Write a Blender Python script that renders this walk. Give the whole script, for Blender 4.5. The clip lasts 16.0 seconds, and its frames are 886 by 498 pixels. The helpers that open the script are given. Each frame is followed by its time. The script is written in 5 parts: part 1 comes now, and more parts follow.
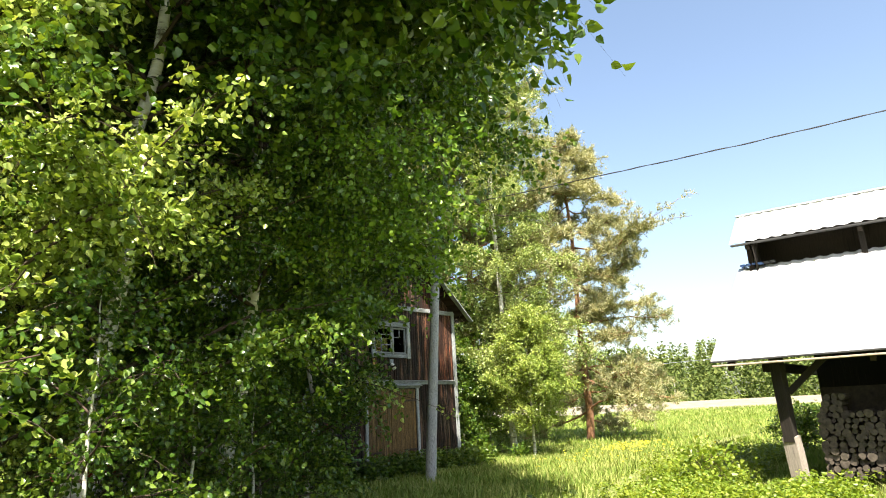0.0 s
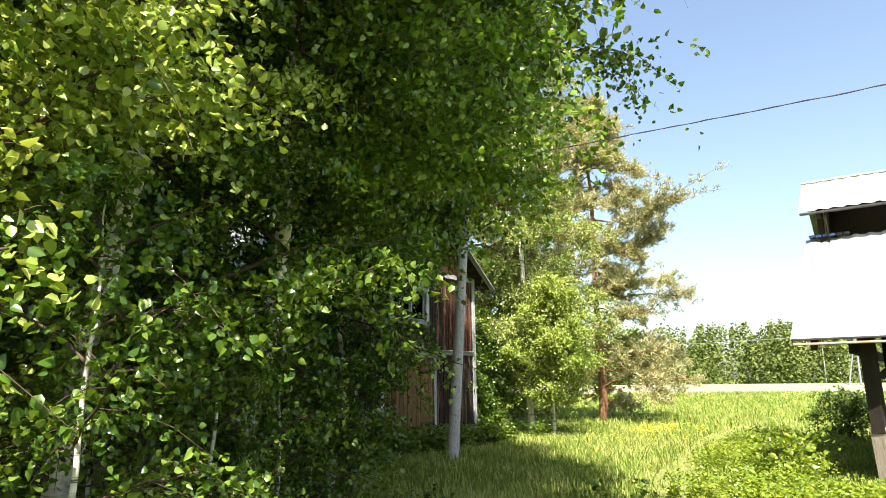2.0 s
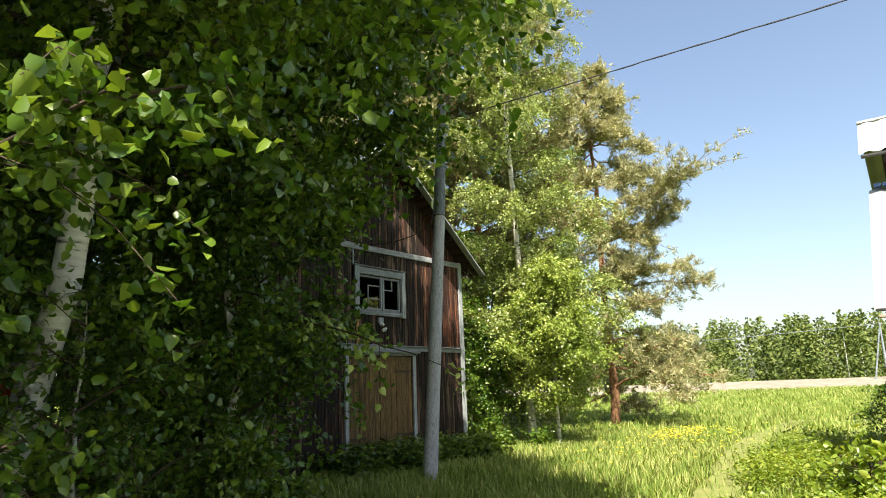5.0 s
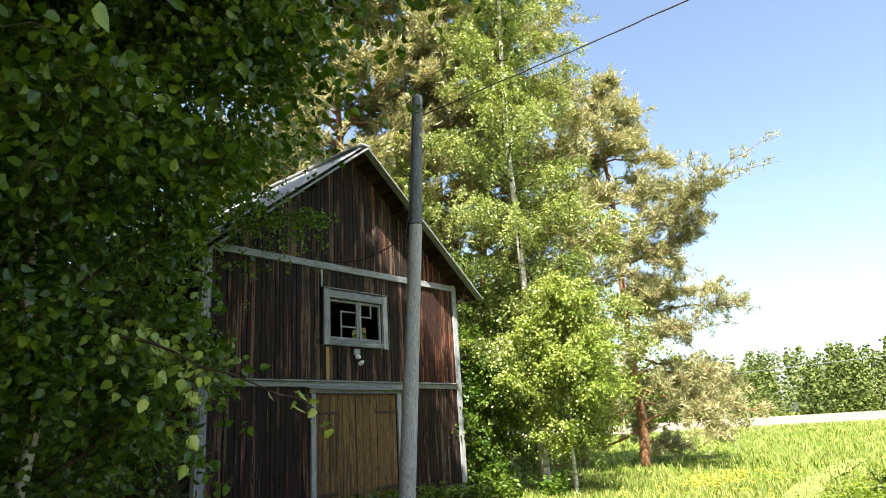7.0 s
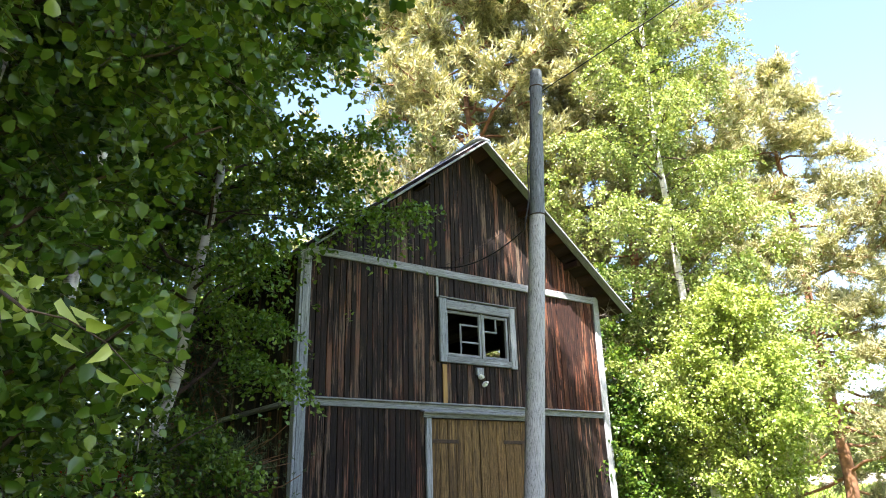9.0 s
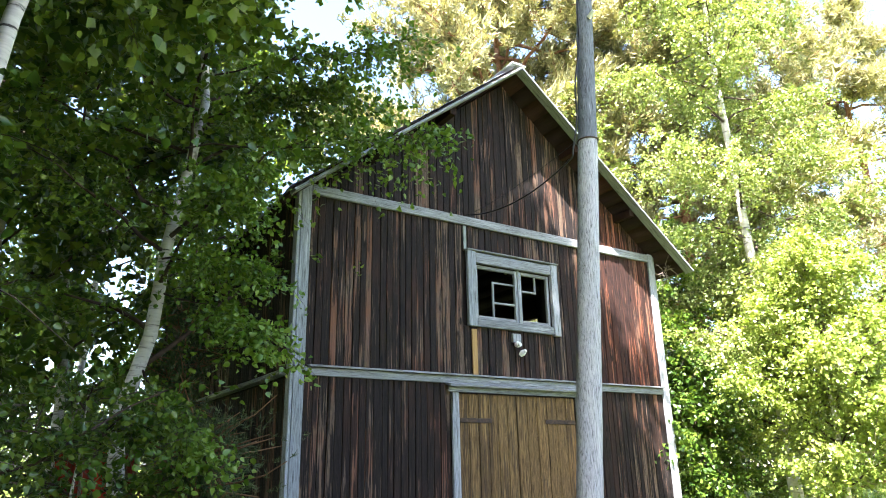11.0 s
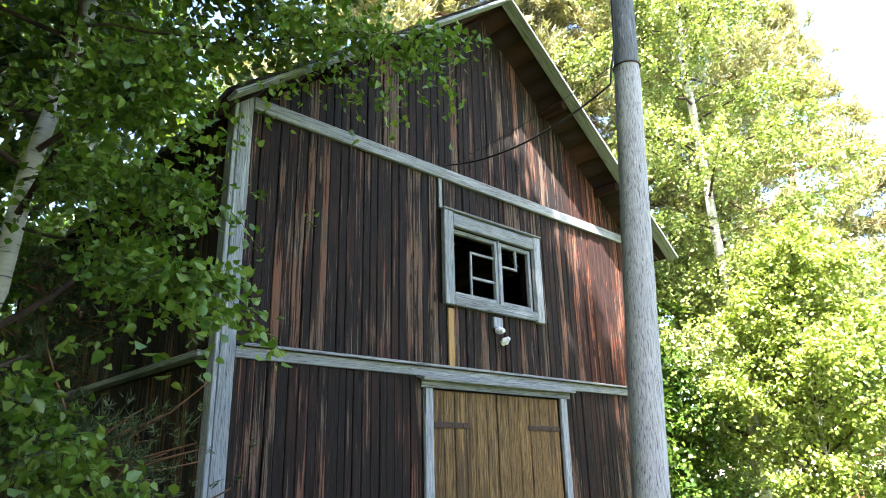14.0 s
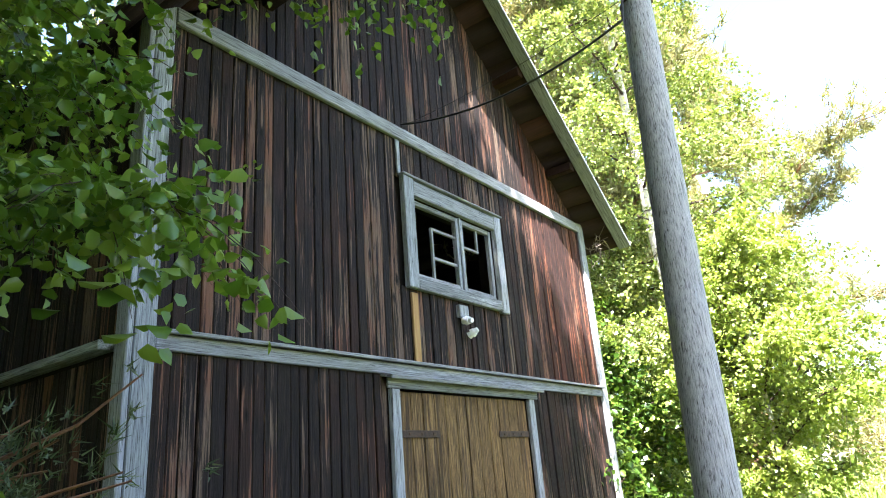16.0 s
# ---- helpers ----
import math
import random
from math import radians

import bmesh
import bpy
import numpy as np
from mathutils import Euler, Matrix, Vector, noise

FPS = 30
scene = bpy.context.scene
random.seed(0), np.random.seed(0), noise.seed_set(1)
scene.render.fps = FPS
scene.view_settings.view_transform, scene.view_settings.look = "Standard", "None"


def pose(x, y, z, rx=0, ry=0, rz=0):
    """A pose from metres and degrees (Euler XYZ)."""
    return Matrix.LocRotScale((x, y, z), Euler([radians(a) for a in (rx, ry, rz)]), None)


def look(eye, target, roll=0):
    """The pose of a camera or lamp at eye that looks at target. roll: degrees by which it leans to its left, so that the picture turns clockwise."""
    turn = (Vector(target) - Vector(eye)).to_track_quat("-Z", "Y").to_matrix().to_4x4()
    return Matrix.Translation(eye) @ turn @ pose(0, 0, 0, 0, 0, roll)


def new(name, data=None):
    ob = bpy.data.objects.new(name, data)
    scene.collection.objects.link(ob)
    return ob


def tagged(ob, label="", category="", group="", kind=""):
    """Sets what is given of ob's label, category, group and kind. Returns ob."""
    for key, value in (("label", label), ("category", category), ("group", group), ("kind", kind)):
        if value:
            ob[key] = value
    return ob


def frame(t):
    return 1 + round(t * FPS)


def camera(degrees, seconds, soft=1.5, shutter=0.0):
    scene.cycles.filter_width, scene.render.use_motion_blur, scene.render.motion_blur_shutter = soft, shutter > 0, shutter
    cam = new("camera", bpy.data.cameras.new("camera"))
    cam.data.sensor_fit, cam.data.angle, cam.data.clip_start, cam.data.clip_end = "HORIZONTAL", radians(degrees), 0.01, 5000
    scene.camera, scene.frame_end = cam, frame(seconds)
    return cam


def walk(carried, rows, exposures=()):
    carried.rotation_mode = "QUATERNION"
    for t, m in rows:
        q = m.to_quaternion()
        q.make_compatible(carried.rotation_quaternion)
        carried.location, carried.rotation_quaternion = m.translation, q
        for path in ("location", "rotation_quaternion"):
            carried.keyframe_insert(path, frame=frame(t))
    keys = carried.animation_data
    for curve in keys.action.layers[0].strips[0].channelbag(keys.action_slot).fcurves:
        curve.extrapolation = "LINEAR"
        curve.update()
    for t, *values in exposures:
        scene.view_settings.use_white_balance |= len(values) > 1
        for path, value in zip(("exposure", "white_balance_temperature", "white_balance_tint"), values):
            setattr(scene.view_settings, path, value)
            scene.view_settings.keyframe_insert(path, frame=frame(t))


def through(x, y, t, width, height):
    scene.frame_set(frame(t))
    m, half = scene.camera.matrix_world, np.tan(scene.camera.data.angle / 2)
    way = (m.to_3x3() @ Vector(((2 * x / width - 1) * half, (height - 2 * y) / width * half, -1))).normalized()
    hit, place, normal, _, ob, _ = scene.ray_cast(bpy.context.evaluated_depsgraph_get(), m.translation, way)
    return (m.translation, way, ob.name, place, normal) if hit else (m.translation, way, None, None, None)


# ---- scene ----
cam = camera(67.4, 16.0, soft=1.0)
PATH = [
    (0, (-12.679, -11.967, 1.523), (-11.149, -10.767, 1.991), -3.0),
    (0.5, (-12.656, -11.502, 1.504), (-11.142, -10.257, 1.903), -1.6),
    (1, (-12.483, -11.14, 1.466), (-10.976, -9.878, 1.835), -1.5),
    (1.5, (-12.294, -10.813, 1.478), (-10.773, -9.568, 1.851), -0.9),
    (2, (-12.045, -10.463, 1.498), (-10.492, -9.266, 1.893), -0.7),
    (2.5, (-11.699, -10.204, 1.447), (-10.129, -9.039, 1.868), -0.7),
    (3, (-11.326, -9.964, 1.417), (-9.749, -8.831, 1.893), 0.5),
    (3.5, (-10.918, -9.799, 1.452), (-9.274, -8.735, 1.858), 1.8),
    (4, (-10.339, -9.68, 1.446), (-8.691, -8.62, 1.848), 0.9),
    (4.5, (-9.957, -9.496, 1.426), (-8.374, -8.334, 1.803), -1.2),
    (7, (-7.599, -8.662, 1.391), (-6.129, -7.414, 1.922), -3.4),
    (7.5, (-7.155, -8.554, 1.445), (-5.656, -7.34, 1.973), -2.8),
    (8, (-6.802, -8.417, 1.411), (-5.456, -7.079, 2.042), -3.3),
    (8.5, (-6.481, -8.103, 1.293), (-5.265, -6.665, 1.967), -2.5),
    (9, (-6.117, -7.835, 1.263), (-5.015, -6.303, 1.924), -1.5),
    (9.5, (-5.773, -7.551, 1.292), (-4.809, -5.898, 1.871), -0.1),
    (12, (-4.947, -5.778, 1.338), (-3.817, -4.272, 2.013), -2.7),
    (12.5, (-4.903, -5.456, 1.356), (-3.717, -4.006, 2.056), -3.4),
    (13, (-4.879, -5.135, 1.372), (-3.624, -3.729, 2.042), -2.8),
    (13.5, (-4.823, -4.798, 1.392), (-3.533, -3.405, 2.021), -1.6),
    (14, (-4.782, -4.468, 1.429), (-3.48, -3.085, 2.055), -1.3),
    (14.5, (-4.762, -4.111, 1.454), (-3.37, -2.812, 2.067), -2.8),
    (15, (-4.691, -3.793, 1.461), (-3.198, -2.589, 2.029), -3.3),
    (15.5, (-4.601, -3.478, 1.501), (-3.116, -2.34, 2.208), -3.5),
    (16, (-4.464, -3.183, 1.487), (-2.928, -2.077, 2.133), -4.6),
]
walk(cam, [(t, look(eye, target, roll)) for t, eye, target, roll in PATH], [(0, 1.85, 6900, 9), (3, 1.85, 6900, 9), (4, 1.62, 6900, 9), (4.5, 1.52, 6900, 9), (7, 1.95, 6700, 11), (8.5, 2.36, 6400, 15), (9, 2.76, 6300, 17), (12, 3.37, 6080, 18), (13, 3.27, 6050, 18), (14.5, 3.46, 6000, 18), (15.5, 3.37, 5950, 18), (16, 3.37, 5950, 18)])

# ---- world, sun ----
SUN = Vector((-0.52, -0.40, 1.0)).normalized()
world = bpy.data.worlds.new("sky")
scene.world = world
world.use_nodes = True
wn = world.node_tree.nodes
sky = wn.new("ShaderNodeTexSky")
sky.sky_type = "NISHITA"
sky.sun_disc = False
sky.sun_elevation = math.asin(SUN.z)
sky.sun_rotation = math.atan2(SUN.x, SUN.y)
sky.dust_density = 2.2
sky.ozone_density = 0.4
wn["Background"].inputs["Strength"].default_value = 0.09
world.node_tree.links.new(sky.outputs[0], wn["Background"].inputs["Color"])
sun = new("sun", bpy.data.lights.new("sun", "SUN"))
sun.data.energy = 5.0
sun.data.angle = radians(0.53)
sun.data.color = (1.0, 0.94, 0.84)
sun.matrix_world = look(SUN * 60, (0, 0, 0))

G = 0.0  # level of the ground


# ---- materials ----
def material(name, build):
    m = bpy.data.materials.new(name)
    m.use_nodes = True
    t = m.node_tree
    build(t, t.nodes["Principled BSDF"], t.nodes["Material Output"])
    return m


def node(t, kind, **inputs):
    n = t.nodes.new(kind)
    for k, v in inputs.items():
        n.inputs[k.replace("_", " ")].default_value = v
    return n


def ramp(t, fac, stops):
    r = t.nodes.new("ShaderNodeValToRGB")
    e = r.color_ramp.elements
    while len(e) < len(stops):
        e.new(0.5)
    for i, (p, c) in enumerate(stops):
        e[i].position = p
        e[i].color = (*c, 1)
    t.links.new(fac, r.inputs["Fac"])
    return r.outputs["Color"]


def mixed(t, fac, a, b, mode="MIX"):
    x = t.nodes.new("ShaderNodeMix")
    x.data_type, x.blend_type = "RGBA", mode
    for s, v in ((0, fac), (6, a), (7, b)):
        if isinstance(v, bpy.types.NodeSocket):
            t.links.new(v, x.inputs[s])
        elif s == 0:
            x.inputs[s].default_value = v
        else:
            x.inputs[s].default_value = (*v, 1)
    return x.outputs[2]


def bumped(t, p, height, strength, distance=0.01):
    b = node(t, "ShaderNodeBump", Strength=strength, Distance=distance)
    t.links.new(height, b.inputs["Height"])
    t.links.new(b.outputs[0], p.inputs["Normal"])


def coords(t, stretch, shuffle=True):
    """Object coordinates, scaled, and shifted by a random amount for each object."""
    c = t.nodes.new("ShaderNodeTexCoord").outputs["Object"]
    if shuffle:
        info = t.nodes.new("ShaderNodeObjectInfo")
        mul = t.nodes.new("ShaderNodeVectorMath")
        mul.operation = "SCALE"
        mul.inputs[0].default_value = (37.0, 53.0, 71.0)
        t.links.new(info.outputs["Random"], mul.inputs["Scale"])
        add = t.nodes.new("ShaderNodeVectorMath")
        t.links.new(c, add.inputs[0])
        t.links.new(mul.outputs[0], add.inputs[1])
        c = add.outputs[0]
    m = t.nodes.new("ShaderNodeMapping")
    m.inputs["Scale"].default_value = stretch
    t.links.new(c, m.inputs["Vector"])
    return m.outputs[0]


def tex(t, vec, scale, detail=6, rough=0.6):
    n = node(t, "ShaderNodeTexNoise", Scale=scale, Detail=detail, Roughness=rough)
    t.links.new(vec, n.inputs["Vector"])
    return n.outputs["Fac"]


def wood(name, stops, wear=(0.3, 0.27, 0.24), wear_at=(0.58, 0.72), rough=0.85, axis=2, grain=22, tones=((0.55, 0.52, 0.5), (1, 1, 1), (1.75, 1.4, 1.15)), streak=26):
    """Weathered boards: fine grain along one axis, long thin streaks of wear, cracks, a tone for each board."""
    def build(t, p, out):
        s = [1.0, 1.0, 1.0]
        s[axis] = 0.035
        fine = tex(t, coords(t, [v * grain for v in s]), 5.0, 8, 0.7)
        s[axis] = 0.045
        thin = tex(t, coords(t, [v * streak for v in s]), 1.5, 6, 0.62)
        broad = tex(t, coords(t, (1.0, 1.0, 0.6)), 1.1, 3, 0.5)
        add = t.nodes.new("ShaderNodeMath")
        add.operation = "MULTIPLY_ADD"
        add.inputs[1].default_value = 0.45
        t.links.new(broad, add.inputs[0])
        sub = t.nodes.new("ShaderNodeMath")
        sub.operation = "SUBTRACT"
        sub.inputs[1].default_value = 0.225
        t.links.new(thin, sub.inputs[0])
        t.links.new(sub.outputs[0], add.inputs[2])
        base = ramp(t, fine, stops)
        worn = ramp(t, add.outputs[0], [(wear_at[0], (0, 0, 0)), (wear_at[1], (1, 1, 1))])
        info = t.nodes.new("ShaderNodeObjectInfo")
        shade = ramp(t, info.outputs["Random"], [(0.0, tones[0]), (0.55, tones[1]), (1.0, tones[2])])
        base = mixed(t, 1.0, base, shade, "MULTIPLY")
        split = ramp(t, fine, [(0.4, (0.0, 0.0, 0.0)), (0.58, (1, 1, 1))])
        worn = mixed(t, 1.0, worn, split, "MULTIPLY")
        c = mixed(t, worn, base, wear)
        crack = ramp(t, thin, [(0.3, (0.12, 0.11, 0.1)), (0.37, (1, 1, 1))])
        t.links.new(mixed(t, 1.0, c, crack, "MULTIPLY"), p.inputs["Base Color"])
        p.inputs["Roughness"].default_value = rough
        p.inputs["Specular IOR Level"].default_value = 0.25
        bumped(t, p, mixed(t, 0.5, fine, thin), 0.8, 0.008)
    return material(name, build)


def plain(name, a, b, rough=0.8, metal=0.0, scale=6.0, bump=0.3, spec=0.4, detail=6):
    def build(t, p, out):
        f = tex(t, coords(t, (1, 1, 1)), scale, detail)
        t.links.new(ramp(t, f, [(0.3, a), (0.7, b)]), p.inputs["Base Color"])
        p.inputs["Roughness"].default_value = rough
        p.inputs["Metallic"].default_value = metal
        p.inputs["Specular IOR Level"].default_value = spec
        bumped(t, p, tex(t, coords(t, (1, 1, 1)), scale * 9, 4), bump, 0.01)
    return material(name, build)


def leafy(name, dark, mid, light, through=0.45, rough=0.42, spec=0.5):
    """Leaves that let light through, each with a tone of its own."""
    def build(t, p, out):
        r = t.nodes.new("ShaderNodeNewGeometry").outputs["Random Per Island"]
        big = tex(t, coords(t, (1, 1, 1), False), 0.55, 2)
        add = t.nodes.new("ShaderNodeMath")
        add.operation = "MULTIPLY_ADD"
        add.inputs[1].default_value = 0.6
        t.links.new(r, add.inputs[0])
        t.links.new(big, add.inputs[2])
        c = ramp(t, add.outputs[0], [(0.35, dark), (0.75, mid), (1.1, light)])
        t.links.new(c, p.inputs["Base Color"])
        p.inputs["Roughness"].default_value = rough
        p.inputs["Specular IOR Level"].default_value = spec
        tr = t.nodes.new("ShaderNodeBsdfTranslucent")
        t.links.new(mixed(t, 1.0, c, (1.4, 1.3, 0.6), "MULTIPLY"), tr.inputs["Color"])
        mx = t.nodes.new("ShaderNodeMixShader")
        mx.inputs[0].default_value = through
        t.links.new(p.outputs[0], mx.inputs[1])
        t.links.new(tr.outputs[0], mx.inputs[2])
        t.links.new(mx.outputs[0], out.inputs["Surface"])
    return material(name, build)


def birch_bark_build(t, p, out):
    v = coords(t, (1, 1, 1))
    flat = coords(t, (3.0, 3.0, 22.0))
    marks = tex(t, flat, 1.3, 4, 0.6)
    patch = tex(t, v, 2.2, 5, 0.7)
    c = ramp(t, marks, [(0.34, (0.05, 0.04, 0.035)), (0.42, (0.55, 0.52, 0.47)), (0.7, (0.72, 0.69, 0.63))])
    c = mixed(t, ramp(t, patch, [(0.56, (0, 0, 0)), (0.66, (1, 1, 1))]), c, (0.09, 0.07, 0.055))
    t.links.new(c, p.inputs["Base Color"])
    p.inputs["Roughness"].default_value = 0.75
    bumped(t, p, patch, 0.5, 0.01)


def ground_build(t, p, out):
    v = coords(t, (1, 1, 1), False)
    wide = tex(t, v, 0.18, 5)
    mid = tex(t, v, 2.3, 6)
    fine = tex(t, v, 38.0, 5, 0.75)
    c = ramp(t, mid, [(0.3, (0.09, 0.14, 0.018)), (0.55, (0.16, 0.22, 0.028)), (0.75, (0.26, 0.28, 0.06))])
    c = mixed(t, ramp(t, wide, [(0.45, (0, 0, 0)), (0.7, (0.55, 0.55, 0.55))]), c, (0.19, 0.2, 0.06))
    c = mixed(t, ramp(t, fine, [(0.3, (0.6, 0.6, 0.6)), (0.6, (0, 0, 0))]), c, (0.035, 0.05, 0.012))
    t.links.new(c, p.inputs["Base Color"])
    p.inputs["Roughness"].default_value = 0.95
    p.inputs["Specular IOR Level"].default_value = 0.1
    bumped(t, p, fine, 0.8, 0.06)


def sheet_build(t, p, out):
    v = coords(t, (1, 1, 1))
    f = tex(t, v, 1.3, 6, 0.7)
    g = tex(t, coords(t, (8, 1, 1)), 2.0, 5, 0.7)
    c = ramp(t, f, [(0.35, (0.46, 0.475, 0.49)), (0.6, (0.58, 0.59, 0.6))])
    c = mixed(t, ramp(t, g, [(0.6, (0, 0, 0)), (0.78, (0.5, 0.5, 0.5))]), c, (0.4, 0.39, 0.38))
    t.links.new(c, p.inputs["Base Color"])
    p.inputs["Roughness"].default_value = 0.5
    p.inputs["Metallic"].default_value = 0.15
    bumped(t, p, f, 0.1, 0.01)


def old_boards(name, tar, rust, worn):
    """Upright boards with worn-off tar: black ground, ragged pale streaks, rusty patches, knots; each board worn to its own degree."""
    def build(t, p, out):
        fine = tex(t, coords(t, (48, 48, 1.6)), 2.4, 8, 0.72)
        thin = tex(t, coords(t, (30, 30, 0.9)), 1.5, 7, 0.66)
        broad = tex(t, coords(t, (1.5, 1.5, 0.8)), 1.0, 3, 0.5)
        patch = tex(t, coords(t, (2.0, 2.0, 1.1)), 1.0, 4, 0.6)
        info = t.nodes.new("ShaderNodeObjectInfo")
        total = thin
        for value, weight in ((broad, 0.6), (info.outputs["Random"], 0.2)):
            m = t.nodes.new("ShaderNodeMath")
            m.operation = "MULTIPLY_ADD"
            m.inputs[1].default_value = weight
            t.links.new(value, m.inputs[0])
            t.links.new(total, m.inputs[2])
            total = m.outputs[0]
        base = ramp(t, fine, [(0.36, (0.003, 0.0028, 0.0028)), (0.52, tar), (0.7, tuple(v * 2.6 for v in tar))])
        base = mixed(t, ramp(t, patch, [(0.5, (0, 0, 0)), (0.7, (0.5, 0.5, 0.5))]), base, rust)
        pale = ramp(t, fine, [(0.38, tuple(v * 0.12 for v in worn)), (0.5, tuple(v * 0.55 for v in worn)), (0.66, worn)])
        pale = mixed(t, ramp(t, patch, [(0.46, (0, 0, 0)), (0.6, (0.75, 0.75, 0.75))]), pale, tuple(v * 3.2 for v in rust))
        c = mixed(t, ramp(t, total, [(0.96, (0, 0, 0)), (1.1, (1, 1, 1))]), base, pale)
        knot = t.nodes.new("ShaderNodeTexVoronoi")
        knot.inputs["Scale"].default_value = 1.0
        t.links.new(coords(t, (8.0, 8.0, 2.6)), knot.inputs["Vector"])
        c = mixed(t, 1.0, c, ramp(t, knot.outputs["Distance"], [(0.09, (0.08, 0.07, 0.06)), (0.16, (1, 1, 1))]), "MULTIPLY")
        c = mixed(t, 1.0, c, ramp(t, thin, [(0.31, (0.1, 0.09, 0.08)), (0.37, (1, 1, 1))]), "MULTIPLY")
        t.links.new(c, p.inputs["Base Color"])
        p.inputs["Roughness"].default_value = 0.82
        p.inputs["Specular IOR Level"].default_value = 0.25
        bumped(t, p, mixed(t, 0.5, fine, thin), 1.0, 0.012)
    return material(name, build)


BARN = old_boards("tarred_boards", (0.014, 0.0092, 0.0075), (0.05, 0.021, 0.012), (0.21, 0.145, 0.1))
BARN_RED = old_boards("rust_red_boards", (0.03, 0.0125, 0.0085), (0.1, 0.032, 0.015), (0.26, 0.13, 0.08))
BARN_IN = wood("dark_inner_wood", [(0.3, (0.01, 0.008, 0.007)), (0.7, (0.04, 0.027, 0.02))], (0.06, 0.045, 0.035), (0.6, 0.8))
TRIM = wood("grey_trim_boards", [(0.36, (0.05, 0.05, 0.05)), (0.46, (0.23, 0.25, 0.26)), (0.68, (0.4, 0.43, 0.445))], (0.52, 0.55, 0.565), (0.54, 0.72), grain=34, tones=((0.8, 0.8, 0.8), (1, 1, 1), (1.15, 1.12, 1.1)))
TRIM_X = wood("grey_trim_lying", [(0.36, (0.045, 0.045, 0.043)), (0.46, (0.19, 0.2, 0.205)), (0.68, (0.34, 0.36, 0.365))], (0.47, 0.49, 0.5), (0.54, 0.72), axis=0, grain=34, tones=((0.8, 0.8, 0.8), (1, 1, 1), (1.15, 1.12, 1.1)))
DOORW = wood("bare_door_boards", [(0.36, (0.018, 0.011, 0.007)), (0.47, (0.125, 0.076, 0.029)), (0.62, (0.29, 0.19, 0.08))], (0.035, 0.025, 0.018), (0.51, 0.61), tones=((0.75, 0.72, 0.7), (1, 1, 1), (1.25, 1.18, 1.1)), grain=30)
BARE = wood("bare_yellow_wood", [(0.3, (0.3, 0.17, 0.06)), (0.7, (0.5, 0.32, 0.13))], (0.4, 0.3, 0.18), (0.6, 0.8))
POLEW = wood("silvered_pole_wood", [(0.36, (0.045, 0.048, 0.052)), (0.46, (0.22, 0.26, 0.3)), (0.7, (0.4, 0.455, 0.51))], (0.5, 0.55, 0.6), (0.55, 0.75), grain=34, streak=30)
# near-black: the shade under the shed roof is put into this timber colour
SHEDW = wood("shaded_shed_timber", [(0.3, (0.008, 0.0065, 0.0055)), (0.6, (0.026, 0.021, 0.017))], (0.045, 0.038, 0.03), (0.6, 0.8))
# paler timber; on the post feet it stands in for sunlight
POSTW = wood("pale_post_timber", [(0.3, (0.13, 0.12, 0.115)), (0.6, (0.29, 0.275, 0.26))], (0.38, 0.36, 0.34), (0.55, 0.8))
LOGBARK = plain("log_bark", (0.02, 0.016, 0.012), (0.07, 0.052, 0.038), scale=14)
LOGEND = plain("log_end", (0.025, 0.02, 0.016), (0.1, 0.08, 0.062), scale=22)
SHEET = material("pale_metal_sheet", sheet_build)
EDGE = plain("dark_sheet_edge", (0.02, 0.02, 0.022), (0.05, 0.05, 0.05), 0.6)
IRON = plain("rusty_iron", (0.03, 0.025, 0.022), (0.1, 0.06, 0.04), 0.7, 0.4, 20)
WIREM = plain("black_cable", (0.012, 0.012, 0.012), (0.03, 0.03, 0.03), 0.6, 0.0, 20)
PORC = plain("white_porcelain", (0.72, 0.72, 0.7), (0.85, 0.85, 0.83), 0.25, 0.0, 8, 0.05)
BLUE = plain("blue_plastic", (0.06, 0.12, 0.3), (0.1, 0.18, 0.4), 0.5)
BIRCHB = material("birch_bark", birch_bark_build)
PINEB = plain("pine_bark", (0.12, 0.06, 0.035), (0.34, 0.17, 0.09), 0.9, 0, 7, 0.8)
TWIG = plain("twig_bark", (0.03, 0.02, 0.015), (0.09, 0.06, 0.045), 0.9, 0, 12)
DEADT = plain("dead_twig", (0.12, 0.095, 0.075), (0.3, 0.25, 0.2), 0.9, 0, 12)
# birch leaves for shaded trees and herbs, the shade put into darker greens
LEAF = leafy("shaded_birch_leaves", (0.025, 0.065, 0.008), (0.06, 0.125, 0.014), (0.15, 0.22, 0.03), 0.32, 0.32)
# LEAF_Y and LEAF_R: brighter copies with sunlight put into the leaf colour
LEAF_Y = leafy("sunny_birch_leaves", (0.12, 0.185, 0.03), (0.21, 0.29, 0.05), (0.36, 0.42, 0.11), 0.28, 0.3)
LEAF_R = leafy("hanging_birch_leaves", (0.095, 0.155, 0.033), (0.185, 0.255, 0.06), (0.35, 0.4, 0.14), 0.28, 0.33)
LEAF_G = leafy("fresh_green_leaves", (0.055, 0.125, 0.014), (0.1, 0.195, 0.022), (0.19, 0.29, 0.045), 0.42, 0.3)
NEEDLE = leafy("pine_needles", (0.14, 0.155, 0.07), (0.26, 0.27, 0.13), (0.42, 0.4, 0.22), 0.25, 0.6)
NEEDLE_D = leafy("dark_needles", (0.03, 0.055, 0.02), (0.05, 0.08, 0.028), (0.09, 0.12, 0.04), 0.2, 0.55)
FAR = leafy("far_foliage", (0.05, 0.08, 0.024), (0.095, 0.13, 0.037), (0.15, 0.18, 0.055), 0.15, 0.95, 0.05)
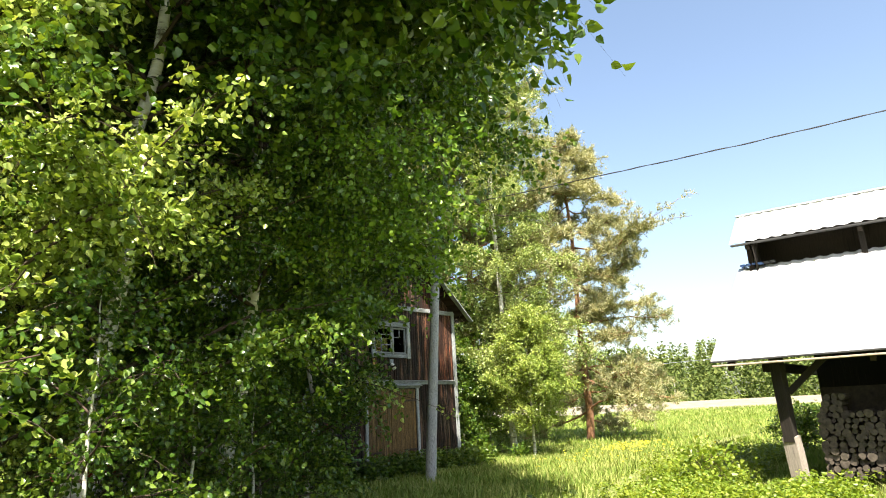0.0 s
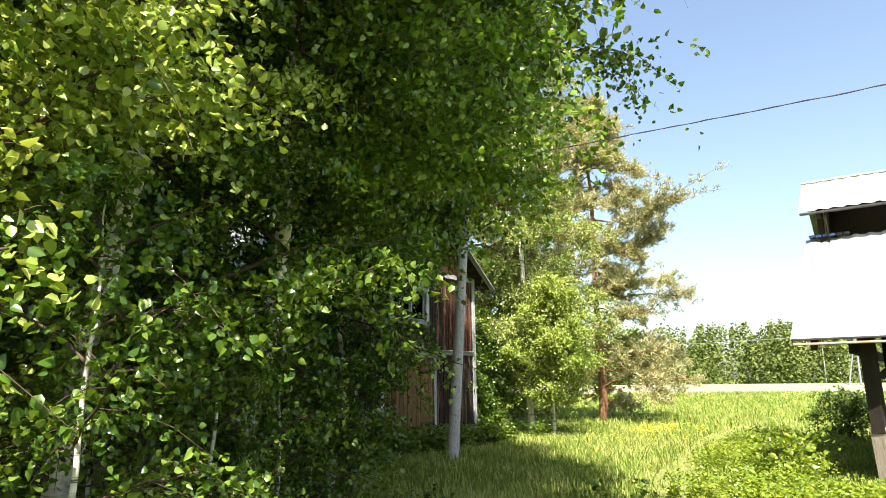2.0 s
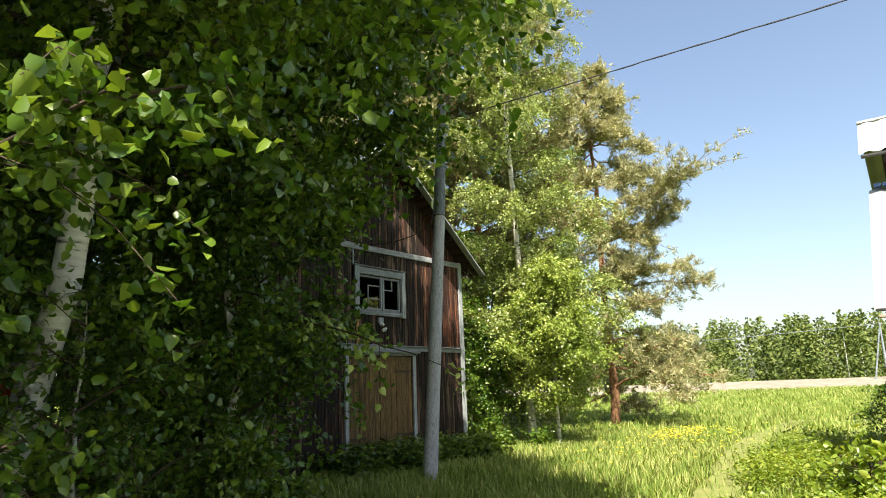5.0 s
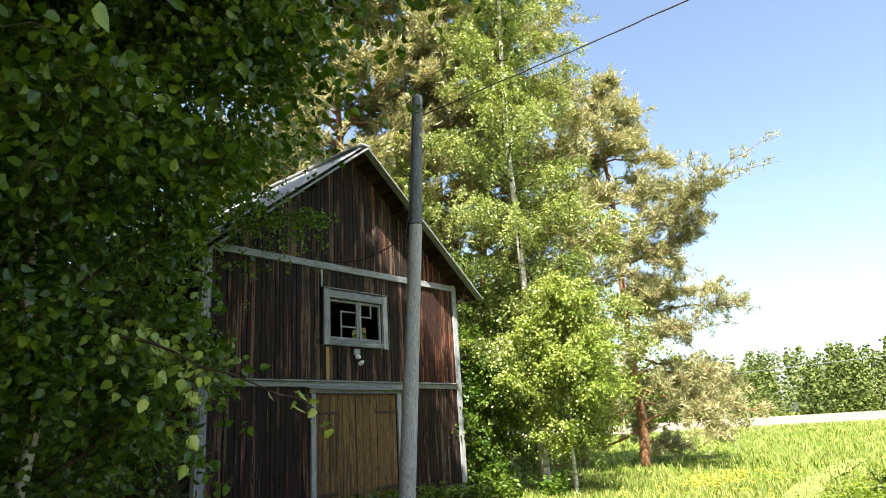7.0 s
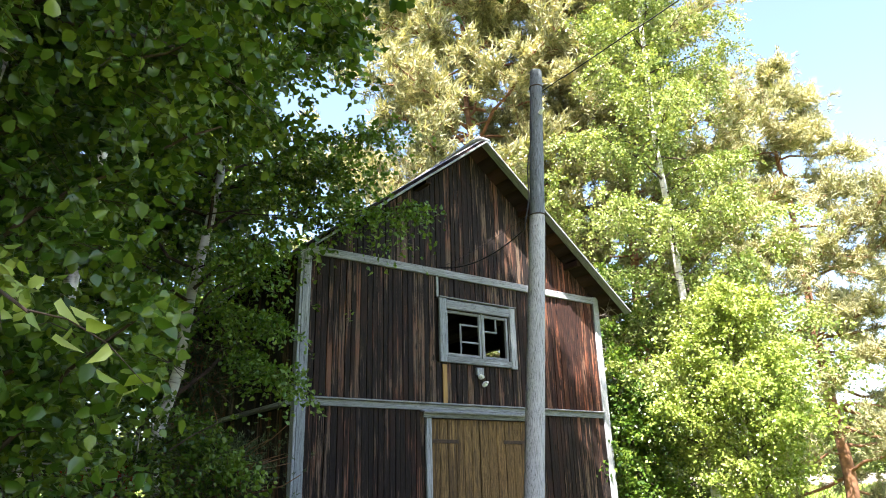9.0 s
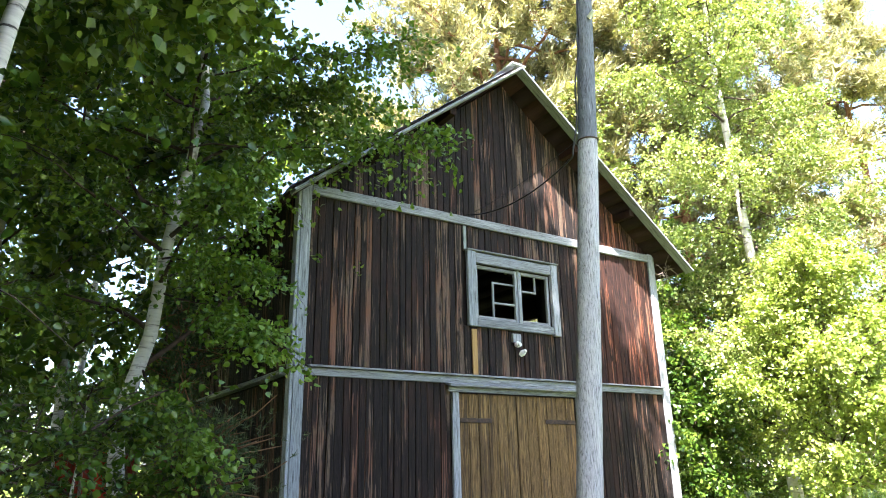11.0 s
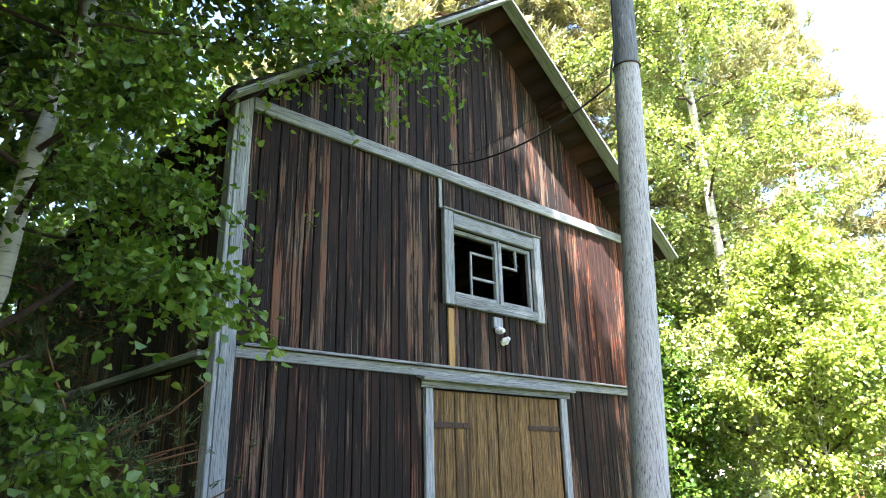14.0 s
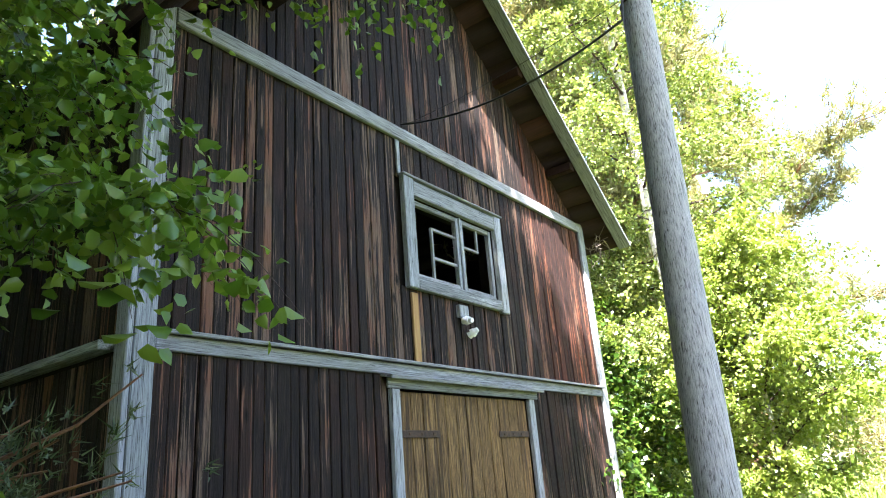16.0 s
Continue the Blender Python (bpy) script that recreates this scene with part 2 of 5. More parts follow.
GRASS = leafy("grass_blades", (0.1, 0.17, 0.03), (0.17, 0.245, 0.045), (0.33, 0.35, 0.12), 0.25, 0.8, 0.2)
WEED = leafy("weed_leaves", (0.11, 0.18, 0.018), (0.17, 0.25, 0.025), (0.28, 0.34, 0.05), 0.45, 0.4)
FLOWER = plain("yellow_petals", (0.75, 0.6, 0.03), (0.85, 0.72, 0.06), 0.6)
GROUND = material("meadow_ground", ground_build)
PATHM = plain("trodden_path", (0.115, 0.145, 0.038), (0.2, 0.205, 0.075), 0.95, 0, 3.0, 0.6, 0.1)
ROADM = plain("gravel_road", (0.17, 0.15, 0.115), (0.27, 0.235, 0.185), 0.95, 0, 1.2, 0.5, 0.1)
REDP = wood("red_boards", [(0.3, (0.18, 0.02, 0.012)), (0.7, (0.4, 0.05, 0.03))], (0.35, 0.12, 0.08), (0.6, 0.8))


# ---- mesh helpers ----
def mesh_object(name, V, F, mats, parent=None, label="", midx=None, smooth=False):
    """A mesh from arrays: V (n, 3), F (m, 3) or (m, 4)."""
    me = bpy.data.meshes.new(name)
    V, F = np.asarray(V, np.float32), np.asarray(F, np.int32)
    k = F.shape[1]
    me.vertices.add(len(V))
    me.vertices.foreach_set("co", V.ravel())
    me.loops.add(F.size)
    me.loops.foreach_set("vertex_index", F.ravel())
    me.polygons.add(len(F))
    me.polygons.foreach_set("loop_start", np.arange(0, F.size, k, dtype=np.int32))
    for m in (mats if isinstance(mats, (list, tuple)) else [mats]):
        me.materials.append(m)
    if midx is not None:
        me.polygons.foreach_set("material_index", np.asarray(midx, np.int32))
    if smooth:
        me.polygons.foreach_set("use_smooth", np.ones(len(F), bool))
    me.update(calc_edges=True)
    ob = new(name, me)
    if parent is not None:
        ob.parent = parent
    return tagged(ob, label)


class Geo:
    """Quads and triangles gathered as quads (a triangle repeats no vertex: it is split off)."""
    def __init__(self):
        self.v, self.f, self.n = [], [], 0

    def add(self, V, F):
        V, F = np.asarray(V, float).reshape(-1, 3), np.asarray(F, int)
        if F.shape[1] == 4:
            F = np.concatenate([F[:, [0, 1, 2]], F[:, [0, 2, 3]]])
        self.v.append(V)
        self.f.append(F + self.n)
        self.n += len(V)

    def tube(self, P, R, sides=6):
        P = np.asarray(P, float)
        n = len(P)
        R = np.broadcast_to(np.asarray(R, float), (n,))
        T = np.gradient(P, axis=0)
        T /= np.linalg.norm(T, axis=1)[:, None] + 1e-9
        up = np.where(np.abs(T[:, 2:]) > 0.9, np.array([[1.0, 0, 0]]), np.array([[0, 0, 1.0]]))
        A = np.cross(T, up)
        A /= np.linalg.norm(A, axis=1)[:, None] + 1e-9
        B = np.cross(T, A)
        a = np.arange(sides) * 2 * math.pi / sides
        ring = np.cos(a)[None, :, None] * A[:, None] + np.sin(a)[None, :, None] * B[:, None]
        V = P[:, None] + ring * R[:, None, None]
        i, j = np.meshgrid(np.arange(n - 1), np.arange(sides), indexing="ij")
        k = (j + 1) % sides
        F = np.stack([i * sides + j, i * sides + k, (i + 1) * sides + k, (i + 1) * sides + j], -1).reshape(-1, 4)
        self.add(V, F)

    def box(self, x0, x1, y0, y1, z0, z1):
        V = [(x, y, z) for x in (x0, x1) for y in (y0, y1) for z in (z0, z1)]
        self.add(V, [(0, 1, 3, 2), (4, 6, 7, 5), (0, 4, 5, 1), (2, 3, 7, 6), (0, 2, 6, 4), (1, 5, 7, 3)])

    def make(self, name, mats, parent=None, label="", smooth=False):
        return mesh_object(name, np.concatenate(self.v), np.concatenate(self.f), mats, parent, label, smooth=smooth)


def bevelled(bm, w=0.006):
    bmesh.ops.bevel(bm, geom=bm.edges[:], offset=w, segments=1, affect="EDGES", clamp_overlap=True)
    return bm


def box_bm(sx, sy, sz, w=0.006, jitter=0.0):
    """A box centred at the origin with worn edges."""
    bm = bmesh.new()
    bmesh.ops.create_cube(bm, size=1.0)
    for v in bm.verts:
        v.co = Vector((v.co.x * sx, v.co.y * sy, v.co.z * sz))
        if jitter:
            v.co += Vector([random.uniform(-jitter, jitter) for _ in range(3)])
    return bevelled(bm, w) if w else bm


def part(name, bm, mat, parent=None, label="", m=None):
    me = bpy.data.meshes.new(name)
    bm.to_mesh(me)
    bm.free()
    me.materials.append(mat)
    ob = new(name, me)
    if parent is not None:
        ob.parent = parent
    if m is not None:
        ob.matrix_basis = m
    return tagged(ob, label)


def board(name, x0, x1, y0, y1, z0, z1, mat, parent=None, label="", w=0.006, turn=None):
    c = pose((x0 + x1) / 2, (y0 + y1) / 2, (z0 + z1) / 2)
    return part(name, box_bm(x1 - x0, y1 - y0, z1 - z0, w), mat, parent, label, c @ turn if turn else c)


def beam(name, a, b, wide, high, mat, parent=None, label="", w=0.006):
    """A squared timber from a to b."""
    a, b = Vector(a), Vector(b)
    m = Matrix.Translation((a + b) / 2) @ (b - a).to_track_quat("Z", "Y").to_matrix().to_4x4()
    return part(name, box_bm(wide, high, (b - a).length, w), mat, parent, label, m)


def empty(name, m=None, label="", category="", group="", kind=""):
    ob = new(name)
    if m is not None:
        ob.matrix_basis = m
    return tagged(ob, label, category, group, kind)


# ---- plants ----
def leaves_mesh(P, axis, size, rng, fine=False):
    """Leaves at P, pointing along axis: folded blades of 2 or 4 triangles."""
    n = len(P)
    axis = axis / (np.linalg.norm(axis, axis=1)[:, None] + 1e-9)
    side = np.cross(axis, rng.normal(size=(n, 3)) * 0.75 + np.array([0, 0, 0.8]))
    side /= np.linalg.norm(side, axis=1)[:, None] + 1e-9
    nor = np.cross(axis, side)
    s = (size * rng.uniform(0.65, 1.2, n))[:, None]
    fold = rng.uniform(0.05, 0.22, n)[:, None]
    if not fine:
        V = np.stack([P, P + axis * s * 0.45 + side * s * 0.4 + nor * s * fold, P + axis * s, P + axis * s * 0.45 - side * s * 0.4 + nor * s * fold], 1)
        F = np.array([[0, 1, 2], [0, 2, 3]])
        k = 4
    else:
        droop = -nor * s * rng.uniform(0.0, 0.25, n)[:, None]
        V = np.stack([P, P + axis * s * 0.2 + side * s * 0.36 + nor * s * fold, P + axis * s * 0.55 + side * s * 0.33 + nor * s * fold * 0.8,
                      P + axis * s + droop, P + axis * s * 0.55 - side * s * 0.33 + nor * s * fold * 0.8, P + axis * s * 0.2 - side * s * 0.36 + nor * s * fold], 1)
        F = np.array([[0, 1, 2], [0, 2, 3], [0, 3, 4], [0, 4, 5]])
        k = 6
    F = (np.arange(n)[:, None, None] * k + F[None]).reshape(-1, 3)
    return V.reshape(-1, 3), F


def bent(a, b, n, rng, wob=0.06, sag=0.0):
    """A crooked line from a to b with n points."""
    a, b = np.asarray(a, float), np.asarray(b, float)
    t = np.linspace(0, 1, n)[:, None]
    L = np.linalg.norm(b - a)
    P = a + (b - a) * t
    w = np.cumsum(rng.normal(size=(n, 3)), axis=0) * wob * L / n
    P = P + (w - t * w[-1]) * 1.0
    P[:, 2] += 4 * sag * L * (t * (1 - t))[:, 0]
    return P


# the footpath that the branches leave free
FOOTPATH = np.array([(-13.2, -12.9), (-12.5, -11.4), (-10.2, -9.6), (-7.6, -8.7), (-5.9, -7.6), (-4.95, -5.7), (-4.8, -4.5), (-4.4, -3.0)])


def off_path(P, clear=0.85, top=3.0):
    """Which points do not hang in the way."""
    d = np.full(len(P), 1e9)
    for a, b in zip(FOOTPATH[:-1], FOOTPATH[1:]):
        t = np.clip(((P[:, :2] - a) @ (b - a)) / ((b - a) @ (b - a)), 0, 1)
        d = np.minimum(d, np.linalg.norm(P[:, :2] - a - t[:, None] * (b - a), axis=1))
    return (d > clear) | (P[:, 2] > top)


def twigs_and_leaves(starts, dirs, lens, rng, wood_geo, per=22, size=0.06, fine=False, droop=0.5, clear=0.85, twig_r=0.004):
    """Twigs that curve down, with leaves along them. Returns leaf vertices and faces."""
    n = len(starts)
    t = rng.uniform(0.12, 1.0, (n, per))
    dirs = dirs / (np.linalg.norm(dirs, axis=1)[:, None] + 1e-9)
    L = lens[:, None, None]
    P = starts[:, None] + dirs[:, None] * t[..., None] * L + np.array([0, 0, -1.0]) * (t ** 2)[..., None] * L * droop
    P = P + rng.normal(size=P.shape) * 0.035
    ax = dirs[:, None] * 0.5 + rng.normal(size=P.shape) * 0.6 + np.array([0, 0, -0.38])
    P, ax = P.reshape(-1, 3), ax.reshape(-1, 3)
    keep = off_path(P, clear)
    for i in np.flatnonzero(off_path(starts, clear))[::2 if per < 18 else 5]:
        q = np.linspace(0, 1, 4)[:, None]
        wood_geo.tube(starts[i] + dirs[i] * q * lens[i] + np.array([0, 0, -1.0]) * q ** 2 * lens[i] * droop, [twig_r, twig_r * 0.8, twig_r * 0.6, twig_r * 0.3], 3)
    P, ax = P[keep], ax[keep]
    if fine != "low":
        return leaves_mesh(P, ax, size, rng, fine)
    low = P[:, 2] < 4.4  # the leaves that can be seen close by get a rounder outline
    V, F = leaves_mesh(P[low], ax[low], size * 0.9, rng, True)
    mid = np.flatnonzero(~low & (P[:, 2] < 7.5))[::2]
    W, H = leaves_mesh(P[mid], ax[mid], size * 1.5, rng, False)
    # oversized leaves high up thicken the shade cast below
    top = np.flatnonzero(P[:, 2] >= 7.5)[::2]
    T, K = leaves_mesh(P[top], ax[top], size * 2.5, rng, False)
    return np.concatenate([V, W, T]), np.concatenate([F, H + len(V), K + len(V) + len(W)])


def broadleaf(x, y, h, r, seed, base=2.0, lean=(0, 0), limbs=34, twigs=16, per=20, size=0.065, leaf=None, bark=None, trunk_r=0.11, fine=False, label="", droop=0.5, crook=0.10, name="birch_tree", group="birches", clear=0.85, rise=(0.2, 0.75), bare=0):
    """A birch: pale tapered trunk, limbs that rise and bend down, hanging twigs with leaves."""
    rng = np.random.default_rng(seed)
    tree = empty(name, pose(x, y, G), label, "tree", group)
    top = np.array([lean[0], lean[1], h])
    P = bent((0, 0, -0.15), top, 14, rng, crook)
    stem = Geo()
    rr = trunk_r * np.linspace(1, 0.08, 14) ** 0.9
    rr[0] *= 1.35
    stem.tube(P, rr, 10)
    stem.make("trunk", bark or BIRCHB, tree, smooth=True)
    twig = Geo()
    S, D, L = [], [], []
    off = np.array([x, y, G])
    for i in range(limbs):
        u = base / h + (0.99 - base / h) * ((i + rng.uniform()) / limbs) ** 0.9
        q = u * 13
        k = min(int(q), 12)
        a = P[k] + (P[k + 1] - P[k]) * (q - k)
        w = (u * h - base) / max(h - base, 0.1)
        reach = r * (0.5 + 0.75 * math.sin(math.pi * min(1, 0.22 + 0.74 * w))) * rng.uniform(0.55, 1.1) * (1 - 0.55 * w ** 2)
        ang = i * 2.399 + rng.uniform(-0.5, 0.5)
        out = np.array([math.cos(ang), math.sin(ang), rng.uniform(*rise)])
        limb = bent(a, a + out * reach, 7, rng, 0.14, rng.uniform(0.0, 0.1))
        ok = off_path(limb + off, clear * 0.8)
        if ok.all():
            twig.tube(limb, np.linspace(0.25 * trunk_r * (1 - 0.6 * w) + 0.006, 0.005, 7), 5)
        m = max(4, int(twigs * (0.5 + reach / r)))
        s = rng.uniform(0.08, 1.0, m) ** 0.8 * 6
        j = np.minimum(s.astype(int), 5)
        S.append(limb[j] + (limb[j + 1] - limb[j]) * (s - j)[:, None])
        d = rng.normal(size=(m, 3)) * np.array([0.8, 0.8, 0.45]) + out * 0.55
        D.append(d)
        L.append(rng.uniform(0.35, 0.95, m) * (0.55 + 0.12 * r))
    S, D, L = np.concatenate(S), np.concatenate(D), np.concatenate(L)
    V, F = twigs_and_leaves(S + off, D, L, rng, twig_shift(twig, off), per, size, fine, droop, clear)
    wood_part = twig.make("branchwork", TWIG if bark is None else bark, tree)
    if name == "sapling":
        tagged(wood_part, kind="stuff")
    mesh_object("crown", V - off, F, leaf or LEAF, tree)
    return tree


class twig_shift:
    """Gathers tubes given in world places into a thing whose origin lies elsewhere."""
    def __init__(self, geo, off):
        self.geo, self.off = geo, np.asarray(off)

    def tube(self, P, R, sides):
        self.geo.tube(np.asarray(P) - self.off, R, sides)


def bough(tree, a, b, seed, n=26, spread=0.5, per=14, size=0.06, leaf=None, sag=0.0, r0=0.012, droop=0.6, clear=0.3):
    """A long branch of a tree, from a to b in world places, with its leaves."""
    rng = np.random.default_rng(seed)
    off = np.array(tree.matrix_basis.translation)
    g = Geo()
    P = bent(a, b, 10, rng, 0.10, sag)
    g.tube(P - off, np.linspace(r0, 0.003, 10), 5)
    s = rng.uniform(0.35, 1.0, n) * 9
    j = np.minimum(s.astype(int), 8)
    S = P[j] + (P[j + 1] - P[j]) * (s - j)[:, None]
    D = rng.normal(size=(n, 3)) * np.array([0.8, 0.8, 0.35]) + (np.asarray(b) - np.asarray(a)) / np.linalg.norm(np.asarray(b) - np.asarray(a)) * 0.6
    V, F = twigs_and_leaves(S, D, rng.uniform(0.4, 1.0, n) * spread, rng, twig_shift(g, off), per, size, True, droop, clear, 0.0028)
    limb = g.make("bough", TWIG, tree)
    mesh_object("bough_leaves", V - off, F, leaf or LEAF, limb)


def needles_mesh(P, D, rng, per=14, length=0.1, width=0.007, spread=0.7):
    """Tufts of thin needles at P that point about D."""
    n = len(P)
    d = D[:, None] + rng.normal(size=(n, per, 3)) * spread
    d /= np.linalg.norm(d, axis=2)[..., None] + 1e-9
    s = np.cross(d, rng.normal(size=d.shape))
    s /= np.linalg.norm(s, axis=2)[..., None] + 1e-9
    l = length * rng.uniform(0.6, 1.15, (n, per, 1))
    B = P[:, None] + rng.normal(size=d.shape) * length * 0.18
    V = np.stack([B + s * width, B - s * width, B + d * l], 2).reshape(-1, 3)
    return V, np.arange(len(V)).reshape(-1, 3)


def conifer(x, y, h, r, seed, base=2.5, limbs=46, tufts=46, needle=None, label="", lean=(0, 0), trunk_r=0.17, length=0.13, per=12, name="pine_tree", extra=(), up=(-0.1, 0.35), width=0.008, shape=0.75):
    """A pine: reddish trunk, crooked limbs that carry tufts of needles."""
    rng = np.random.default_rng(seed)
    tree = empty(name, pose(x, y, G), label, "tree", "conifers")
    P = bent((0, 0, -0.15), (lean[0], lean[1], h), 12, rng, 0.06)
    g = Geo()
    g.tube(P, trunk_r * np.linspace(1, 0.12, 12), 9)
    g.make("trunk", PINEB, tree, smooth=True)
    w = Geo()
    PT, DT = [], []
    plan = []
    for i in range(limbs):
        u = base / h + (0.98 - base / h) * (i + rng.uniform()) / limbs
        v = (u * h - base) / (h - base)
        q = min(u * 11, 10.99)
        a = P[int(q)] + (P[int(q) + 1] - P[int(q)]) * (q - int(q))
        ang = i * 2.399 + rng.uniform(-0.6, 0.6)
        reach = r * (1 - shape * v) * rng.uniform(0.5, 1.1)
        plan.append((a, a + np.array([math.cos(ang), math.sin(ang), rng.uniform(*up)]) * reach, tufts))
    for a, b, k in extra:
        plan.append((np.array(a) - (x, y, G), np.array(b) - (x, y, G), k))
    for a, b, k in plan:
        L = np.linalg.norm(b - a)
        limb = bent(a, b, 8, rng, 0.16, rng.uniform(-0.05, 0.04))
        w.tube(limb, np.linspace(0.012 + 0.011 * L, 0.008, 8), 5)
        for _ in range(max(3, int(k / 7))):
            s = rng.uniform(0.3, 0.97) * 7
            j = min(int(s), 6)
            c = limb[j] + (limb[j + 1] - limb[j]) * (s - j)
            d = (b - a) / L * 0.7 + rng.normal(size=3) * np.array([0.65, 0.65, 0.55]) + np.array([0, 0, 0.2])
            tw = bent(c, c + d * rng.uniform(0.35, 0.9) * (0.35 + 0.14 * L), 4, rng, 0.15)
            w.tube(tw, [0.012, 0.009, 0.007, 0.004], 3)
            m = 9
            q = rng.uniform(0.25, 1.0, m) * 3
            jj = np.minimum(q.astype(int), 2)
            PT.append(tw[jj] + (tw[jj + 1] - tw[jj]) * (q - jj)[:, None] + rng.normal(size=(m, 3)) * 0.07)
            DT.append(np.repeat((tw[-1] - tw[0])[None] / (np.linalg.norm(tw[-1] - tw[0]) + 1e-6), m, 0) * 0.6 + np.array([0, 0, 0.35]))
    w.make("branchwork", PINEB, tree)
    V, F = needles_mesh(np.concatenate(PT), np.concatenate(DT), rng, per, length, width)
    mesh_object("crown", V, F, needle or NEEDLE, tree)
    return tree


# ---- ground, road, far edge ----
def rise_at(x):
    q = min(1.0, max(0.0, (x - 8.0) / 36.0))
    return 0.5 * q * q * (3 - 2 * q)


def build_ground():
    xs = np.concatenate([[-900, -300, -120, -60, -30], np.arange(-20, 30, 0.5), [30, 40, 60, 90, 140, 300, 900]])
    ys = np.concatenate([[-900, -300, -120, -60, -30], np.arange(-20, 20, 0.5), [20, 30, 45, 70, 120, 300, 900]])
    X, Y = np.meshgrid(xs, ys, indexing="ij")
    Z = np.full_like(X, G)
    for i in range(X.shape[0]):
        for j in range(X.shape[1]):
            Z[i, j] += rise_at(X[i, j]) + 0.05 * noise.noise((X[i, j] * 0.35, Y[i, j] * 0.35, 0.0)) + 0.02 * noise.noise((X[i, j] * 1.3, Y[i, j] * 1.3, 5.0))
    n, m = X.shape
    i, j = np.meshgrid(np.arange(n - 1), np.arange(m - 1), indexing="ij")
    F = np.stack([i * m + j, (i + 1) * m + j, (i + 1) * m + j + 1, i * m + j + 1], -1).reshape(-1, 4)
    ob = mesh_object("ground", np.stack([X, Y, Z], -1).reshape(-1, 3), F, GROUND, smooth=True)
    tagged(ob, "sunlit green meadow ground with uneven grass", "ground", kind="structure")


def strip(name, line, wide, z, mat, label, category, seed=3, steps=60):
    """A ragged band along a line of plan points."""
    rng = np.random.default_rng(seed)
    L = np.array(line, float)
    t = np.linspace(0, len(L) - 1, steps)
    k = np.minimum(t.astype(int), len(L) - 2)
    C = L[k] + (L[k + 1] - L[k]) * (t - k)[:, None]
    T = np.gradient(C, axis=0)
    T /= np.linalg.norm(T, axis=1)[:, None]
    N = np.stack([-T[:, 1], T[:, 0]], 1)
    w = wide * 0.5 * rng.uniform(0.8, 1.2, (steps, 2))
    a, b = C + N * w[:, :1], C - N * w[:, 1:]
    V = np.concatenate([np.c_[q, np.full(steps, e)] for q, e in zip((a, C, b), z)])
    i = np.arange(steps - 1)
    F = np.concatenate([np.stack([i, i + steps, i + steps + 1, i + 1], 1), np.stack([i + steps, i + 2 * steps, i + 2 * steps + 1, i + steps + 1], 1)])
    ob = mesh_object(name, V, F, mat)
    tagged(ob, label, category, kind="structure")


build_ground()
strip("footpath", [(-6.5, -8.6), (-4.3, -7.8), (-1.7, -6.75), (0.7, -6.3), (3.0, -5.7), (7.5, -5.0), (14.0, -4.6)], 0.55, (G + 0.05, G + 0.06, G + 0.05), PATHM, "narrow trodden path through the grass", "path")
strip("gravel_road", [(36, 60), (40, 24), (45, 5), (52, -20), (64, -60)], 7.0, (G + 1.1, G + 0.85, G + 0.42), ROADM, "pale gravel road across the field edge", "road", steps=90)


# ---- barn ----
X0, X1, DEPTH = -2.78, 2.83, 7.0
RIDGE_X, RIDGE_Z, PITCH = 0.08, 6.50, 0.79
DOOR = (-0.79, 1.02, 2.12)
WIN = (-0.5, 0.72, 2.99, 3.69)


def roof_under(x):
    return RIDGE_Z - 0.13 - PITCH * abs(x - RIDGE_X)


